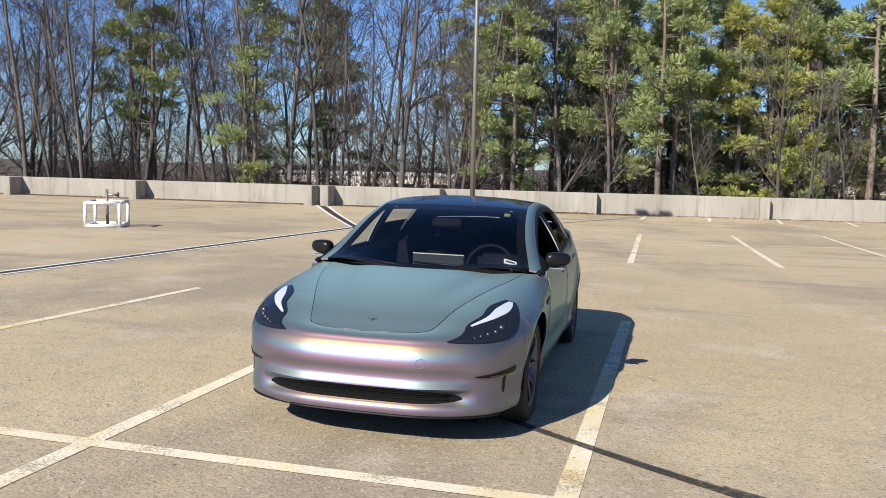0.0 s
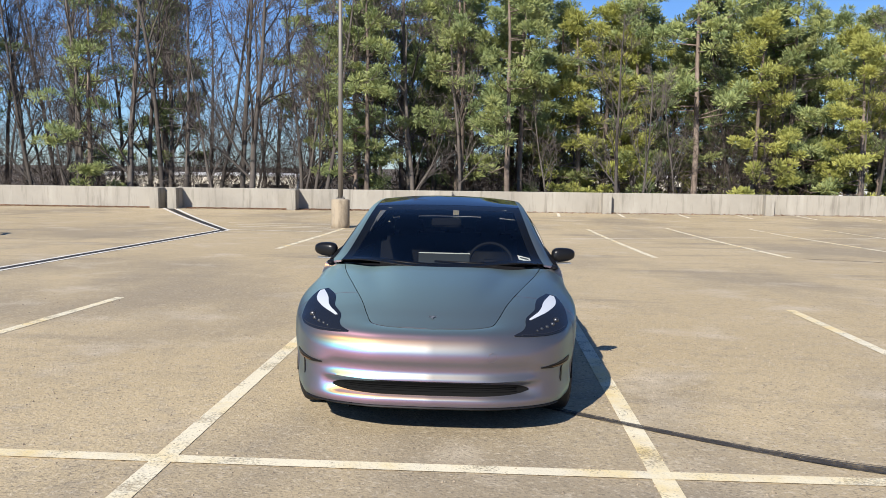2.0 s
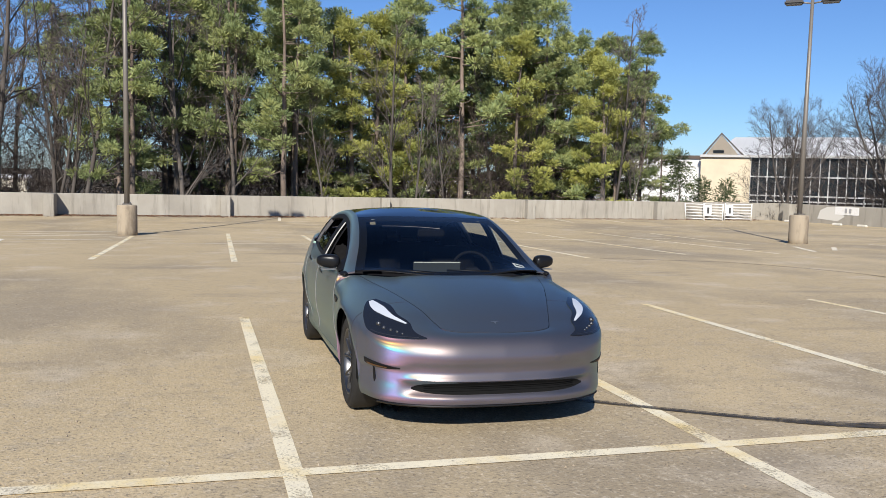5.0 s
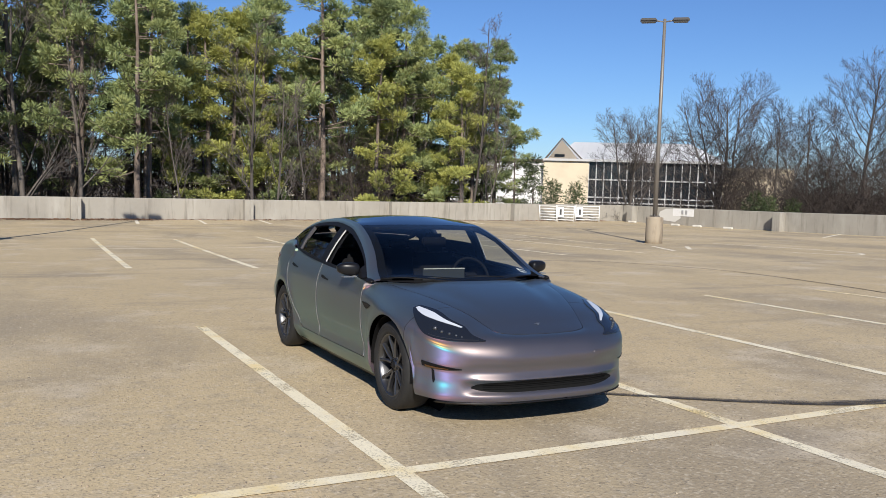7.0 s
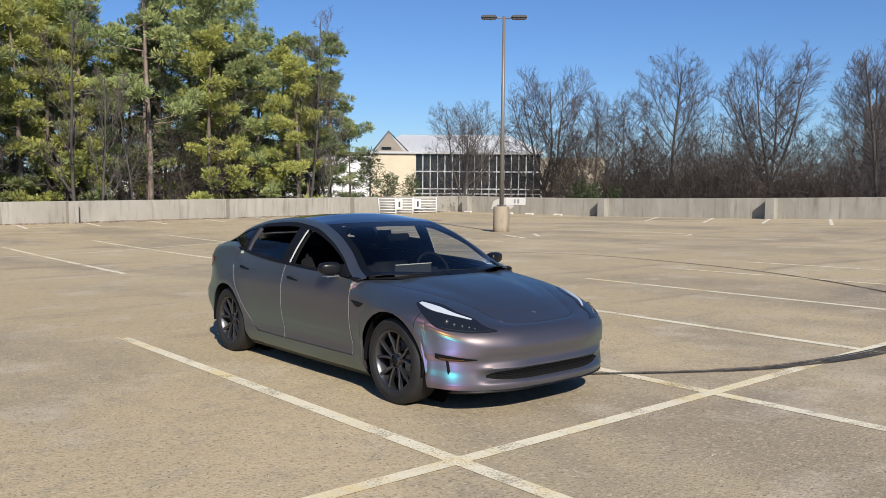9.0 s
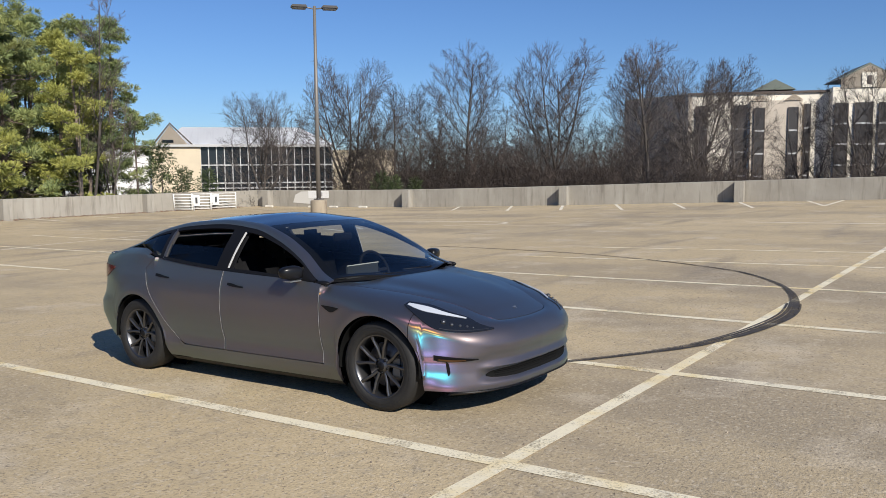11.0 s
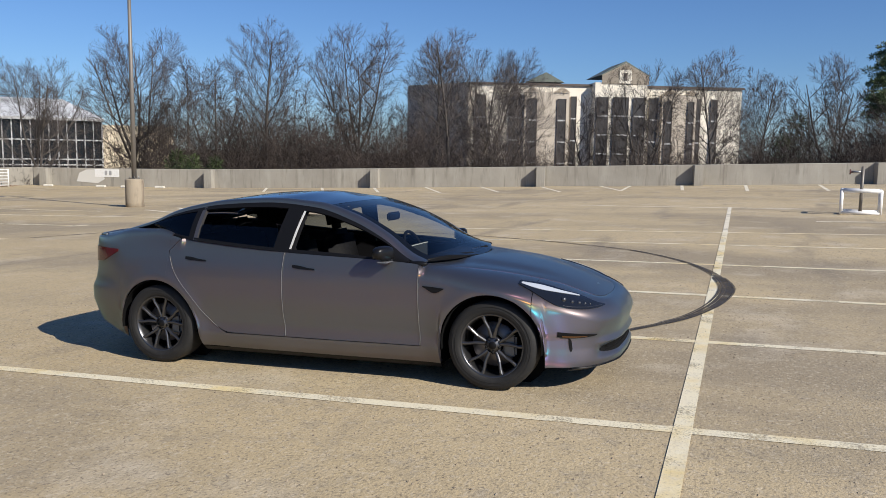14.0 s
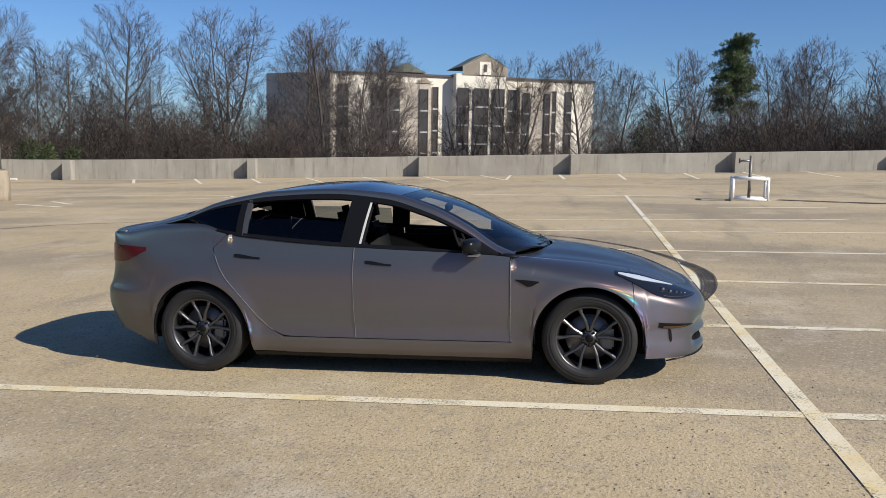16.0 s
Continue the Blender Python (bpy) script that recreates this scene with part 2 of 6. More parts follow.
M_SCREEN = plain("dark_grey_screen", (0.05, 0.055, 0.06), 0.12)
M_PAPER = plain("white_sticker_paper", (0.8, 0.8, 0.78), 0.6)
M_BAR = plain("dark_print", (0.05, 0.05, 0.05), 0.6)


def clear_glass(name, tint, clear):
    m = bpy.data.materials.new(name)
    m.use_nodes = True
    n, l, b = nodes_of(m)
    gl, tr, mix, fr = n.new("ShaderNodeBsdfGlossy"), n.new("ShaderNodeBsdfTransparent"), n.new("ShaderNodeMixShader"), n.new("ShaderNodeFresnel")
    gl.inputs["Roughness"].default_value = 0.02
    tr.inputs[0].default_value = (*tint, 1)
    fr.inputs[0].default_value = clear
    l.new(fr.outputs[0], mix.inputs[0])
    l.new(tr.outputs[0], mix.inputs[1])
    l.new(gl.outputs[0], mix.inputs[2])
    l.new(mix.outputs[0], n["Material Output"].inputs["Surface"])
    return m


M_WINDSHIELD = clear_glass("windshield_glass", (0.60, 0.66, 0.66), 1.45)
M_SIDEGLASS = clear_glass("tinted_side_glass", (0.30, 0.34, 0.36), 1.45)
M_DARKGLASS = clear_glass("dark_tinted_glass", (0.10, 0.12, 0.13), 1.5)


# ---- building helpers ----
def part(name, bm, material, parent=None, label="", smooth=True, kind="", category="", group=""):
    me = bpy.data.meshes.new(name)
    bm.to_mesh(me)
    bm.free()
    for k in (material if isinstance(material, (list, tuple)) else [material]):
        me.materials.append(k)
    if smooth:
        for f in me.polygons:
            f.use_smooth = True
    ob = new(name, me)
    ob.parent = parent
    return tagged(ob, label, category, group, kind)


def raw(name, verts, faces, material, parent=None, label="", smooth=False, kind="", category="", group=""):
    me = bpy.data.meshes.new(name)
    me.from_pydata([tuple(v) for v in verts], [], faces)
    me.materials.append(material)
    if smooth:
        me.shade_smooth()
    ob = new(name, me)
    ob.parent = parent
    return tagged(ob, label, category, group, kind)


def box(bm, x0, x1, y0, y1, z0, z1, bevel=0.0, m=None):
    r = bmesh.ops.create_cube(bm, size=1)
    vs = r["verts"]
    for v in vs:
        v.co = Vector(((x0 + x1) / 2 + v.co.x * (x1 - x0), (y0 + y1) / 2 + v.co.y * (y1 - y0), (z0 + z1) / 2 + v.co.z * (z1 - z0)))
    if bevel:
        es = list({e for v in vs for e in v.link_edges})
        vs = bmesh.ops.bevel(bm, geom=es, offset=bevel, segments=2, affect="EDGES", clamp_overlap=True)["verts"]
    if m:
        bmesh.ops.transform(bm, matrix=m, verts=list({v for v in vs}))
    return vs


def bx(*a, **k):
    bm = bmesh.new()
    box(bm, *a, **k)
    return bm


def tube(bm, pts, radii, sides=6, cap=True):
    """A tapered tube through points."""
    rings = []
    for i, p in enumerate(pts):
        p = Vector(p)
        d = (Vector(pts[min(i + 1, len(pts) - 1)]) - Vector(pts[max(i - 1, 0)])).normalized()
        a = d.orthogonal().normalized() if abs(d.z) < 0.9 else Vector((1, 0, 0)).cross(d).normalized()
        b = d.cross(a)
        r = radii[i] if isinstance(radii, (list, tuple)) else radii
        rings.append([bm.verts.new(p + (a * math.cos(k * math.tau / sides) + b * math.sin(k * math.tau / sides)) * r) for k in range(sides)])
    for q, w in zip(rings, rings[1:]):
        for k in range(sides):
            bm.faces.new((q[k], q[(k + 1) % sides], w[(k + 1) % sides], w[k]))
    if cap and sides > 2:
        bm.faces.new(rings[0][::-1])
        bm.faces.new(rings[-1])


def lathe(bm, profile, sides=32, axis="z", m=None):
    """Turns (radius, height) pairs about an axis."""
    rings = []
    for r, h in profile:
        ring = []
        for k in range(sides):
            a = k * math.tau / sides
            c, s_ = r * math.cos(a), r * math.sin(a)
            p = Vector((c, s_, h)) if axis == "z" else Vector((h, c, s_))
            ring.append(bm.verts.new(m @ p if m else p))
        rings.append(ring)
    for q, w in zip(rings, rings[1:]):
        for k in range(sides):
            bm.faces.new((q[k], q[(k + 1) % sides], w[(k + 1) % sides], w[k]))
    return rings


# ---- the deck ----
DECK_A, DECK_B = -0.008, -0.030


def deck_z(x, y):
    """The deck falls to the north, with a crown east of the car, and runs level before the north parapet."""
    p, k, low = DECK_A * x + DECK_B * y + 0.011 * (x - 1.5 if x > 40 else math.log1p(math.exp(x - 1.5))), 0.12, -0.8
    e = (p - low) / k
    return p if e > 30 else low + k * math.log1p(math.exp(e))


def wall_n(x):
    return 39.6 + 0.04 * x


def wall_e(y):
    return 42.2 - 0.18 * y


def build_deck():
    xs = [-62 + 1.5 * i for i in range(73)]
    ys = [-46 + 1.5 * i for i in range(64)]
    verts, faces, keep = [], [], {}
    for j, y in enumerate(ys):
        for i, x in enumerate(xs):
            yy = min(y, wall_n(x) + 0.1)
            xx = min(x, wall_e(yy) + 0.1)
            keep[i, j] = len(verts)
            verts.append((xx, yy, deck_z(xx, yy)))
    for j in range(len(ys) - 1):
        for i in range(len(xs) - 1):
            q = [keep[i, j], keep[i + 1, j], keep[i + 1, j + 1], keep[i, j + 1]]
            a, c = Vector(verts[q[0]]), Vector(verts[q[2]])
            if abs(a.x - c.x) > 1e-4 and abs(a.y - c.y) > 1e-4:
                faces.append(q)
    ob = raw("parking_deck", verts, faces, M_DECK, None, "stained tan concrete rooftop parking deck", True, "structure", "parking deck")
    raw("woodland_ground", [(-3000, -3000, -6), (3000, -3000, -6), (3000, 3000, -6), (-3000, 3000, -6)], [(0, 1, 2, 3)], M_GROUND, None, "brown leaf-covered ground below the parking deck", False, "structure", "ground")
    return ob


deck = build_deck()


def ribbon(name, pts, width, material, parent, lift=0.004, step=0.7, label="", ends=None):
    """A strip that lies on the deck along a line of points; width may be a list, one for each point."""
    path, wid = [], []
    ws = width if isinstance(width, (list, tuple)) else [width] * len(pts)
    for (a, b), (wa, wb) in zip(zip(pts, pts[1:]), zip(ws, ws[1:])):
        n = max(1, int(math.dist(a, b) / step))
        for k in range(n):
            u = k / n
            path.append((a[0] + (b[0] - a[0]) * u, a[1] + (b[1] - a[1]) * u))
            wid.append(wa + (wb - wa) * u)
    path.append(tuple(pts[-1]))
    wid.append(ws[-1])
    verts, faces = [], []
    for i, p in enumerate(path):
        a, b = path[max(i - 1, 0)], path[min(i + 1, len(path) - 1)]
        d = Vector((b[0] - a[0], b[1] - a[1])).normalized()
        for s_ in (-1, 1):
            x, y = p[0] - d.y * s_ * wid[i] / 2, p[1] + d.x * s_ * wid[i] / 2
            verts.append((x, y, deck_z(x, y) + lift))
        if i:
            k = 2 * i
            faces.append((k - 2, k, k + 1, k - 1))
    return raw(name, verts, faces, material, parent, label)


def smooth_path(pts, n=8):
    out = []
    q = [Vector(p) for p in pts]
    q = [q[0] * 2 - q[1]] + q + [q[-1] * 2 - q[-2]]
    for i in range(1, len(q) - 2):
        for k in range(n):
            t = k / n
            a, b, c, d = q[i - 1:i + 3]
            v = 0.5 * (2 * b + (c - a) * t + (2 * a - 5 * b + 4 * c - d) * t * t + (3 * b - a - 3 * c + d) * t ** 3)
            out.append((v.x, v.y))
    out.append(tuple(q[-2]))
    return out


STALLS = [(-17.6, -8, -17.4, 3.4), (-14.9, -8, -14.7, 3.4), (-12.2, -8, -12.0, 3.4), (-4.3, -8, -4.36, 3.5), (-1.19, -8, -1.46, 3.28), (1.27, -8, 1.42, 3.3), (3.76, -8, 4.38, 3.88),
          (6.75, -8, 7.36, 4.0), (9.95, -8, 10.15, 3.95), (12.8, -7, 12.55, 3.8)]
for x0, y0, x1, y1 in STALLS:
    ribbon("stall_line", [(x0, y0), (x1, y1)], 0.12, M_LINE, deck)
ribbon("front_line", [(-22, -2.765), (12.8, -2.595)], 0.115, M_LINE, deck, 0.006)
ribbon("front_line", [(12.8, -2.595), (21.9, -2.535)], 0.11, M_FAINT, deck, 0.006)
ROW2 = [(-4.66, 12.75, -4.88, 23.4), (-1.5, 12.2, -1.63, 25.4), (1.2, 11.7, 1.15, 24.6), (4.4, 12.4, 4.5, 26), (7.7, 13, 7.95, 27.6), (11.25, 14, 11.4, 27.6), (14.45, 14, 14.5, 28), (16.6, 18.5, 17.2, 26.8)]
for x0, y0, x1, y1 in ROW2:
    ribbon("stall_line", [(x0, y0), (x1, y1)], 0.145, M_LINE, deck)
ribbon("row_line", [(-4.3, 19.3), (2.5, 19.45), (8.7, 21.7), (15.8, 22.6)], 0.1, M_FAINT, deck, 0.006)
FAR = [(-10, 25.7, -5.9, 26.0), (-9.4, 24.6, -5.45, 23.9), (-9.3, 23.2, -5.4, 23.1), (-8.65, 20.9, -5.2, 20.85), (38.0, 25.2, 32.7, 22.1), (38.5, 21.6, 31.9, 17.9), (39.0, 18.3, 32.5, 15.0), (39.5, 15.1, 32.3, 11.5),
       (40.1, 11.8, 33.0, 8.6), (40.6, 8.3, 33.2, 5.5), (41.2, 4.9, 34.7, 2.8), (34.7, 2.8, 41.4, 3.2), (42.0, 0.4, 35.4, -0.1), (42.3, -3.0, 34.6, -3.1), (42.9, -6.8, 35.0, -6.6), (43.5, -10.2, 35, -10.0),
       (44, -13.8, 36, -13.4), (22.6, 2.8, 21.6, -2.5), (21.6, -2.6, 21.3, -4.9), (16.2, -4.7, 16.4, -7.5), (17.6, 17.4, 16.4, 14.9), (18.9, 17.0, 17.6, 15.4)]
FAR += [(x, wall_n(x) - 0.15, x - 0.25, wall_n(x) - 3.8) for x in (1.2, 4.5, 7.9, 11.3, 14.6, 17.9, 21.2)]
for x0, y0, x1, y1 in FAR:
    ribbon("far_line", [(x0, y0), (x1, y1)], 0.16, M_FAINT, deck)
ribbon("island_line", smooth_path([(21.8, 18.6), (22.5, 14.4), (22.2, 12.2), (21.4, 11.5), (20.6, 11.9), (20.0, 13.4)]), 0.13, M_FAINT, deck)
# expansion joint: black seal between white edges
JOINT = [(-7.2, -8), (-7.75, 5), (-8.0, 9.4), (-8.5, 20.5), (-17.6, 38.7)]
ribbon("joint_seal", JOINT, [0.15, 0.15, 0.17, 0.2, 0.36], M_JOINT, deck, 0.008, label="black rubber expansion joint in the deck")
for off in (-1, 1):
    ribbon("joint_edge", [(x + off * w8, y) for (x, y), w8 in zip(JOINT, (0.13, 0.13, 0.15, 0.18, 0.36))], [0.09, 0.09, 0.10, 0.11, 0.18], M_WHITELINE, deck, 0.006)
# tyre marks of a spinning car
ARC = smooth_path([(0.3, -0.95), (1.0, -1.48), (1.5, -1.85), (2.1, -2.25), (2.6, -2.5), (3.4, -2.72), (4.3, -2.83), (5.0, -2.80), (5.9, -2.62), (6.7, -2.36), (7.5, -1.98), (8.5, -1.28), (9.1, -0.6), (10.0, 0.85), (10.9, 2.9), (11.5, 5.3), (11.75, 8.0), (10.9, 10.7), (9.7, 11.8), (7.9, 12.7)])
bulge = [math.exp(-((x - 4.5) / 1.9) ** 2) if y < 0 else 0.0 for x, y in ARC]
for off, wd, more, first, last in ((0, 0.045, 0.05, 0, len(ARC)), (0.075, 0.022, 0.03, 0, len(ARC)), (-0.055, 0.016, 0.02, 24, 62), (0.125, 0.012, 0.02, 24, 62)):
    grow = [(x, y + off * (0.45 + 0.55 * b)) for (x, y), b in zip(ARC, bulge)]
    ribbon("tyre_mark", grow[first:last], [wd + more * b for b in bulge][first:last], M_TYREMARK, deck, 0.009 + 0.002 * abs(off) / 0.05, 0.4)
ribbon("skid_mark", smooth_path([(19.4, -6.9), (18.2, -8.6), (17, -11), (15.8, -14), (15, -17)]), 0.42, M_TYREMARK, deck, 0.009)


# ---- perimeter walls ----
WALL_H, WALL_T = 1.17, 0.2


def panel(name, a, b, out, parent, h=WALL_H):
    """A precast wall panel from a to b on the deck edge, with a chamfered cap; out points away from the deck."""
    verts, faces = [], []
    prof = [(0, -1.2), (0, h - 0.02), (0.02, h), (WALL_T - 0.02, h), (WALL_T, h - 0.02), (WALL_T, -2.5)]
    n = max(2, int(math.dist(a, b) / 2))
    for k in range(n + 1):
        u = k / n
        x, y = a[0] + (b[0] - a[0]) * u, a[1] + (b[1] - a[1]) * u
        for o, z in prof:
            verts.append((x + out[0] * o, y + out[1] * o, deck_z(x, y) + z))
        if k:
            q = 6 * k
            faces += [(q - 6 + i, q + i, q + i + 1, q - 5 + i) for i in range(5)]
    faces += [tuple(range(5, -1, -1)), tuple(range(6 * n, 6 * n + 6))]
    return raw(name, verts, faces, M_WALL, parent)


def post(x, y, ang, parent, w8=0.5, d=0.62, h=1.16):
    bm = bx(-w8 / 2, w8 / 2, -d, 0.0, -1, h, bevel=0.02)
    ob = part("pilaster", bm, M_WALL, parent, smooth=False)
    ob.matrix_world = pose(x, y, deck_z(x, y), 0, 0, ang)
    return ob


north = tagged(new("wall_north"), "weathered grey concrete parapet with pilasters, before the woods", "parapet wall", "", "structure")
east = tagged(new("wall_east"), "stained grey concrete parapet with pilasters along the deck", "parapet wall", "", "structure")
CORNER = (34.8, wall_n(34.8))
n_out, e_out = Vector((-0.04, 1)).normalized(), Vector((1, 0.18)).normalized()
N_POSTS = [-65.5, -56.5, -47.5, -38.5, -29.55, -18.1, -10.45, -1.75, 7.2, 16.3, 25.3]
cuts = N_POSTS + [CORNER[0]]
for x0, x1 in zip(cuts, cuts[1:]):
    panel("wall_panel", (x0 + 0.006, wall_n(x0)), (x1 - 0.006, wall_n(x1)), n_out, north)
ang_n = math.degrees(math.atan2(0.04, 1))
for x0 in N_POSTS:
    post(x0, wall_n(x0), ang_n, north, d=1.15 if x0 < -5 else 0.5)
post(-17.1, wall_n(-17.1), ang_n, north, d=1.15)
E_POSTS = [39.9, 28.65, 18.1, 8.3, -0.4, -9.8, -19.2, -28.6, -38, -46]
cuts = [CORNER[1]] + E_POSTS
for y0, y1 in zip(cuts, cuts[1:]):
    panel("wall_panel", (wall_e(y0), y0 - 0.006), (wall_e(y1), y1 + 0.006), e_out, east)
ang_e = -90 + math.degrees(math.atan2(0.18, 1))
for y0 in E_POSTS:
    post(wall_e(y0), y0, ang_e, east)
# white repair patches and printed board on the parapet
raw("white_patch", [(wall_e(y) - 0.012, y, deck_z(wall_e(y), y) + z) for y, z in ((37.9, 0.3), (37.7, 0.85), (37.2, 1.08), (36.4, 1.10), (35.9, 0.5), (36.4, 0.2))], [(0, 1, 2, 3, 4, 5)], plain("patch_render", (0.62, 0.60, 0.55), 0.9), east, "pale repair patch")
raw("white_board", [(wall_e(y) - 0.02, y, deck_z(wall_e(y), y) + z) for y, z in ((36.6, 0.62), (36.6, 1.12), (34.9, 1.12), (34.9, 0.62))], [(0, 1, 2, 3)], M_WHITE, east, "white painted panel")
for k, (yy, w8) in enumerate(((35.9, 0.2), (35.6, 0.2))):
    raw("dark_mark", [(wall_e(yy) - 0.03, yy + a, deck_z(wall_e(yy), yy) + z) for a, z in ((0, 0.75), (0, 1.02), (-w8, 1.02), (-w8, 0.75))], [(0, 1, 2, 3)], plain("grey_print", (0.42, 0.42, 0.42), 0.8), east)


def litter(x0, x1, count, seed):
    rng = random.Random(seed)
    verts, faces = [], []
    for _ in range(count):
        x = rng.uniform(x0, x1)
        y = wall_n(x) - abs(rng.gauss(0, 0.5)) - 0.02
        z, a, r = deck_z(x, y) + rng.uniform(0.005, 0.05), rng.uniform(0, 6.3), rng.uniform(0.03, 0.07)
        k = len(verts)
        verts += [(x + r * math.cos(a + j * 1.57), y + r * math.sin(a + j * 1.57) * 0.6, z + rng.uniform(0, 0.035)) for j in range(4)]
        faces.append((k, k + 1, k + 2, k + 3))
    return raw("leaf_litter", verts, faces, M_LEAFLITTER, None, "dry brown leaves drifted along the parapet foot", False, "stuff", "leaves")


litter(-60, -18.5, 9000, 1)
litter(-16.5, 2, 4200, 2)
litter(2, 33, 1800, 3)


def grit(count, seed):
    """Loose grit and crumbs of concrete on the deck where the cars stand."""
    rng = random.Random(seed)
    verts, faces = [], []
    spots = [(rng.uniform(-7, 9), rng.uniform(-7.5, 5), rng.uniform(0.5, 1.6)) for _ in range(26)]
    for _ in range(count):
        cx, cy, r = rng.choice(spots)
        x, y = (cx + rng.gauss(0, r), cy + rng.gauss(0, r * 0.6)) if rng.random() < 0.6 else (rng.uniform(-9, 11), rng.uniform(-8, 6))
        if abs(x) < 1.05 and abs(y) < 2.5:
            continue
        z, a, s_ = deck_z(x, y), rng.uniform(0, 6.3), rng.uniform(0.004, 0.011)
        k = len(verts)
        for j in range(4):
            verts.append((x + s_ * math.cos(a + j * 1.57) * rng.uniform(0.7, 1.2), y + s_ * math.sin(a + j * 1.57) * rng.uniform(0.7, 1.2), z + 0.001))
        verts.append((x, y, z + s_ * rng.uniform(0.7, 1.2)))
        faces += [(k + j, k + (j + 1) % 4, k + 4) for j in range(4)]
    m = surface("loose_grit", [(0.30, 0.24, 0.165), (3.0, 0.48, 0.6, (0.40, 0.33, 0.24), 0.9, ONE), (23, 0.5, 0.6, (0.11, 0.09, 0.07), 0.8, ONE)], 0.95)
    return raw("loose_grit", verts, faces, m, None, "loose tan grit and crumbs scattered on the deck", False, "stuff", "grit")


grit(9000, 8)


# ---- lamp poles ----
def lamp_pole(x, y, height, heads, name="street_lamp"):
    z = deck_z(x, y)
    top = tagged(new(name), "tall square-headed parking lamp on a round concrete base", "street lamp", "lamp poles on the deck")
    top.matrix_world = pose(x, y, z)
    bm = bmesh.new()
    lathe(bm, [(0.0, -0.1), (0.35, -0.1), (0.345, 0.2), (0.345, 1.03), (0.33, 1.07), (0.17, 1.09), (0, 1.09)], 32)
    part("concrete_base", bm, M_BASE, top, "cylindrical stained concrete base")
    bm = bmesh.new()
    box(bm, -0.15, 0.15, -0.15, 0.15, 1.09, 1.13, 0.008)
    part("base_plate", bm, M_POLE, top, smooth=False)
    bm = bmesh.new()
    tube(bm, [(0, 0, 1.11), (0, 0, height * 0.5), (0, 0, height)], [0.095, 0.08, 0.06], 12)
    part("pole", bm, M_POLE, top)
    for sx in (-1, 1):
        for sy in (-1, 1):
            bm = bmesh.new()
            tube(bm, [(sx * 0.11, sy * 0.11, 1.13), (sx * 0.11, sy * 0.11, 1.18)], 0.016, 6)
            part("bolt", bm, M_STEEL, top)
    for ang in heads:
        m = pose(0, 0, height - 0.12, 0, 0, ang)
        bm = bmesh.new()
        tube(bm, [m @ Vector((0, 0, 0)), m @ Vector((0.25, 0, 0.04)), m @ Vector((0.32, 0, 0.05))], 0.03, 8)
        part("arm", bm, M_POLE, top)
        bm = bmesh.new()
        box(bm, 0.3, 0.95, -0.2, 0.2, 0.0, 0.14, 0.04, m)
        head = part("lamp_head", bm, M_LAMPHEAD, top, smooth=False)
        bm = bmesh.new()
        box(bm, 0.36, 0.89, -0.15, 0.15, -0.02, 0.0, 0.005, m)
        part("diffuser", bm, M_LAMPGLASS, head, smooth=False)
    return top


lamp_pole(-5.1, 23.9, 12.0, (0, 180))
lamp_pole(19.2, 19.25, 9.0, (-40, 140))


# ---- pipe frames and rails ----
def pipe_frame(x, y, ang, w8=1.12, d=0.95, h=0.72, stand=1.3):
    z = deck_z(x, y)
    top = tagged(new("pipe_frame"), "white pipe frame guarding a grey standpipe valve", "pipe guard", "pipe guards on the deck")
    top.matrix_world = pose(x, y, z, 0, 0, ang)
    r = 0.05
    for sx in (-1, 1):
        for sy in (-1, 1):
            bm = bmesh.new()
            tube(bm, [(sx * w8 / 2, sy * d / 2, 0), (sx * w8 / 2, sy * d / 2, h)], r, 10)
            part("leg", bm, M_WHITE, top)
    for zz in (r, h):
        for sy in (-1, 1):
            bm = bmesh.new()
            tube(bm, [(-w8 / 2, sy * d / 2, zz), (w8 / 2, sy * d / 2, zz)], r, 10)
            part("rail", bm, M_WHITE, top)
        for sx in (-1, 1):
            bm = bmesh.new()
            tube(bm, [(sx * w8 / 2, -d / 2, zz), (sx * w8 / 2, d / 2, zz)], r, 10)
            part("rail", bm, M_WHITE, top)
    bm = bmesh.new()
    tube(bm, [(0, 0, 0), (0, 0, stand)], 0.045, 12)
    pipe = part("standpipe", bm, M_POLE, top, "grey steel standpipe")
    bm = bmesh.new()
    tube(bm, [(0, 0, stand - 0.16), (0.3, 0, stand - 0.16)], 0.035, 10)
    part("outlet", bm, M_STEEL, pipe)
    bm = bmesh.new()
    lathe(bm, [(0.0, -0.02), (0.075, -0.02), (0.075, 0.02), (0.0, 0.02)], 14, "x", pose(0.32, 0, stand - 0.16))
    part("valve_wheel", bm, plain("dark_red_valve", (0.10, 0.03, 0.025), 0.6), pipe)
    bm = bx(-0.07, 0.07, -0.07, 0.07, 0.0, 0.03, bevel=0.006)
    part("flange", bm, M_STEEL, pipe, smooth=False)
    return top


pipe_frame(19.3, -6.05, 84, 0.98, 0.75, 0.66, 1.34)
pipe_frame(-14.2, 14.6, 24, 0.95, 1.15, 0.72, 1.1)


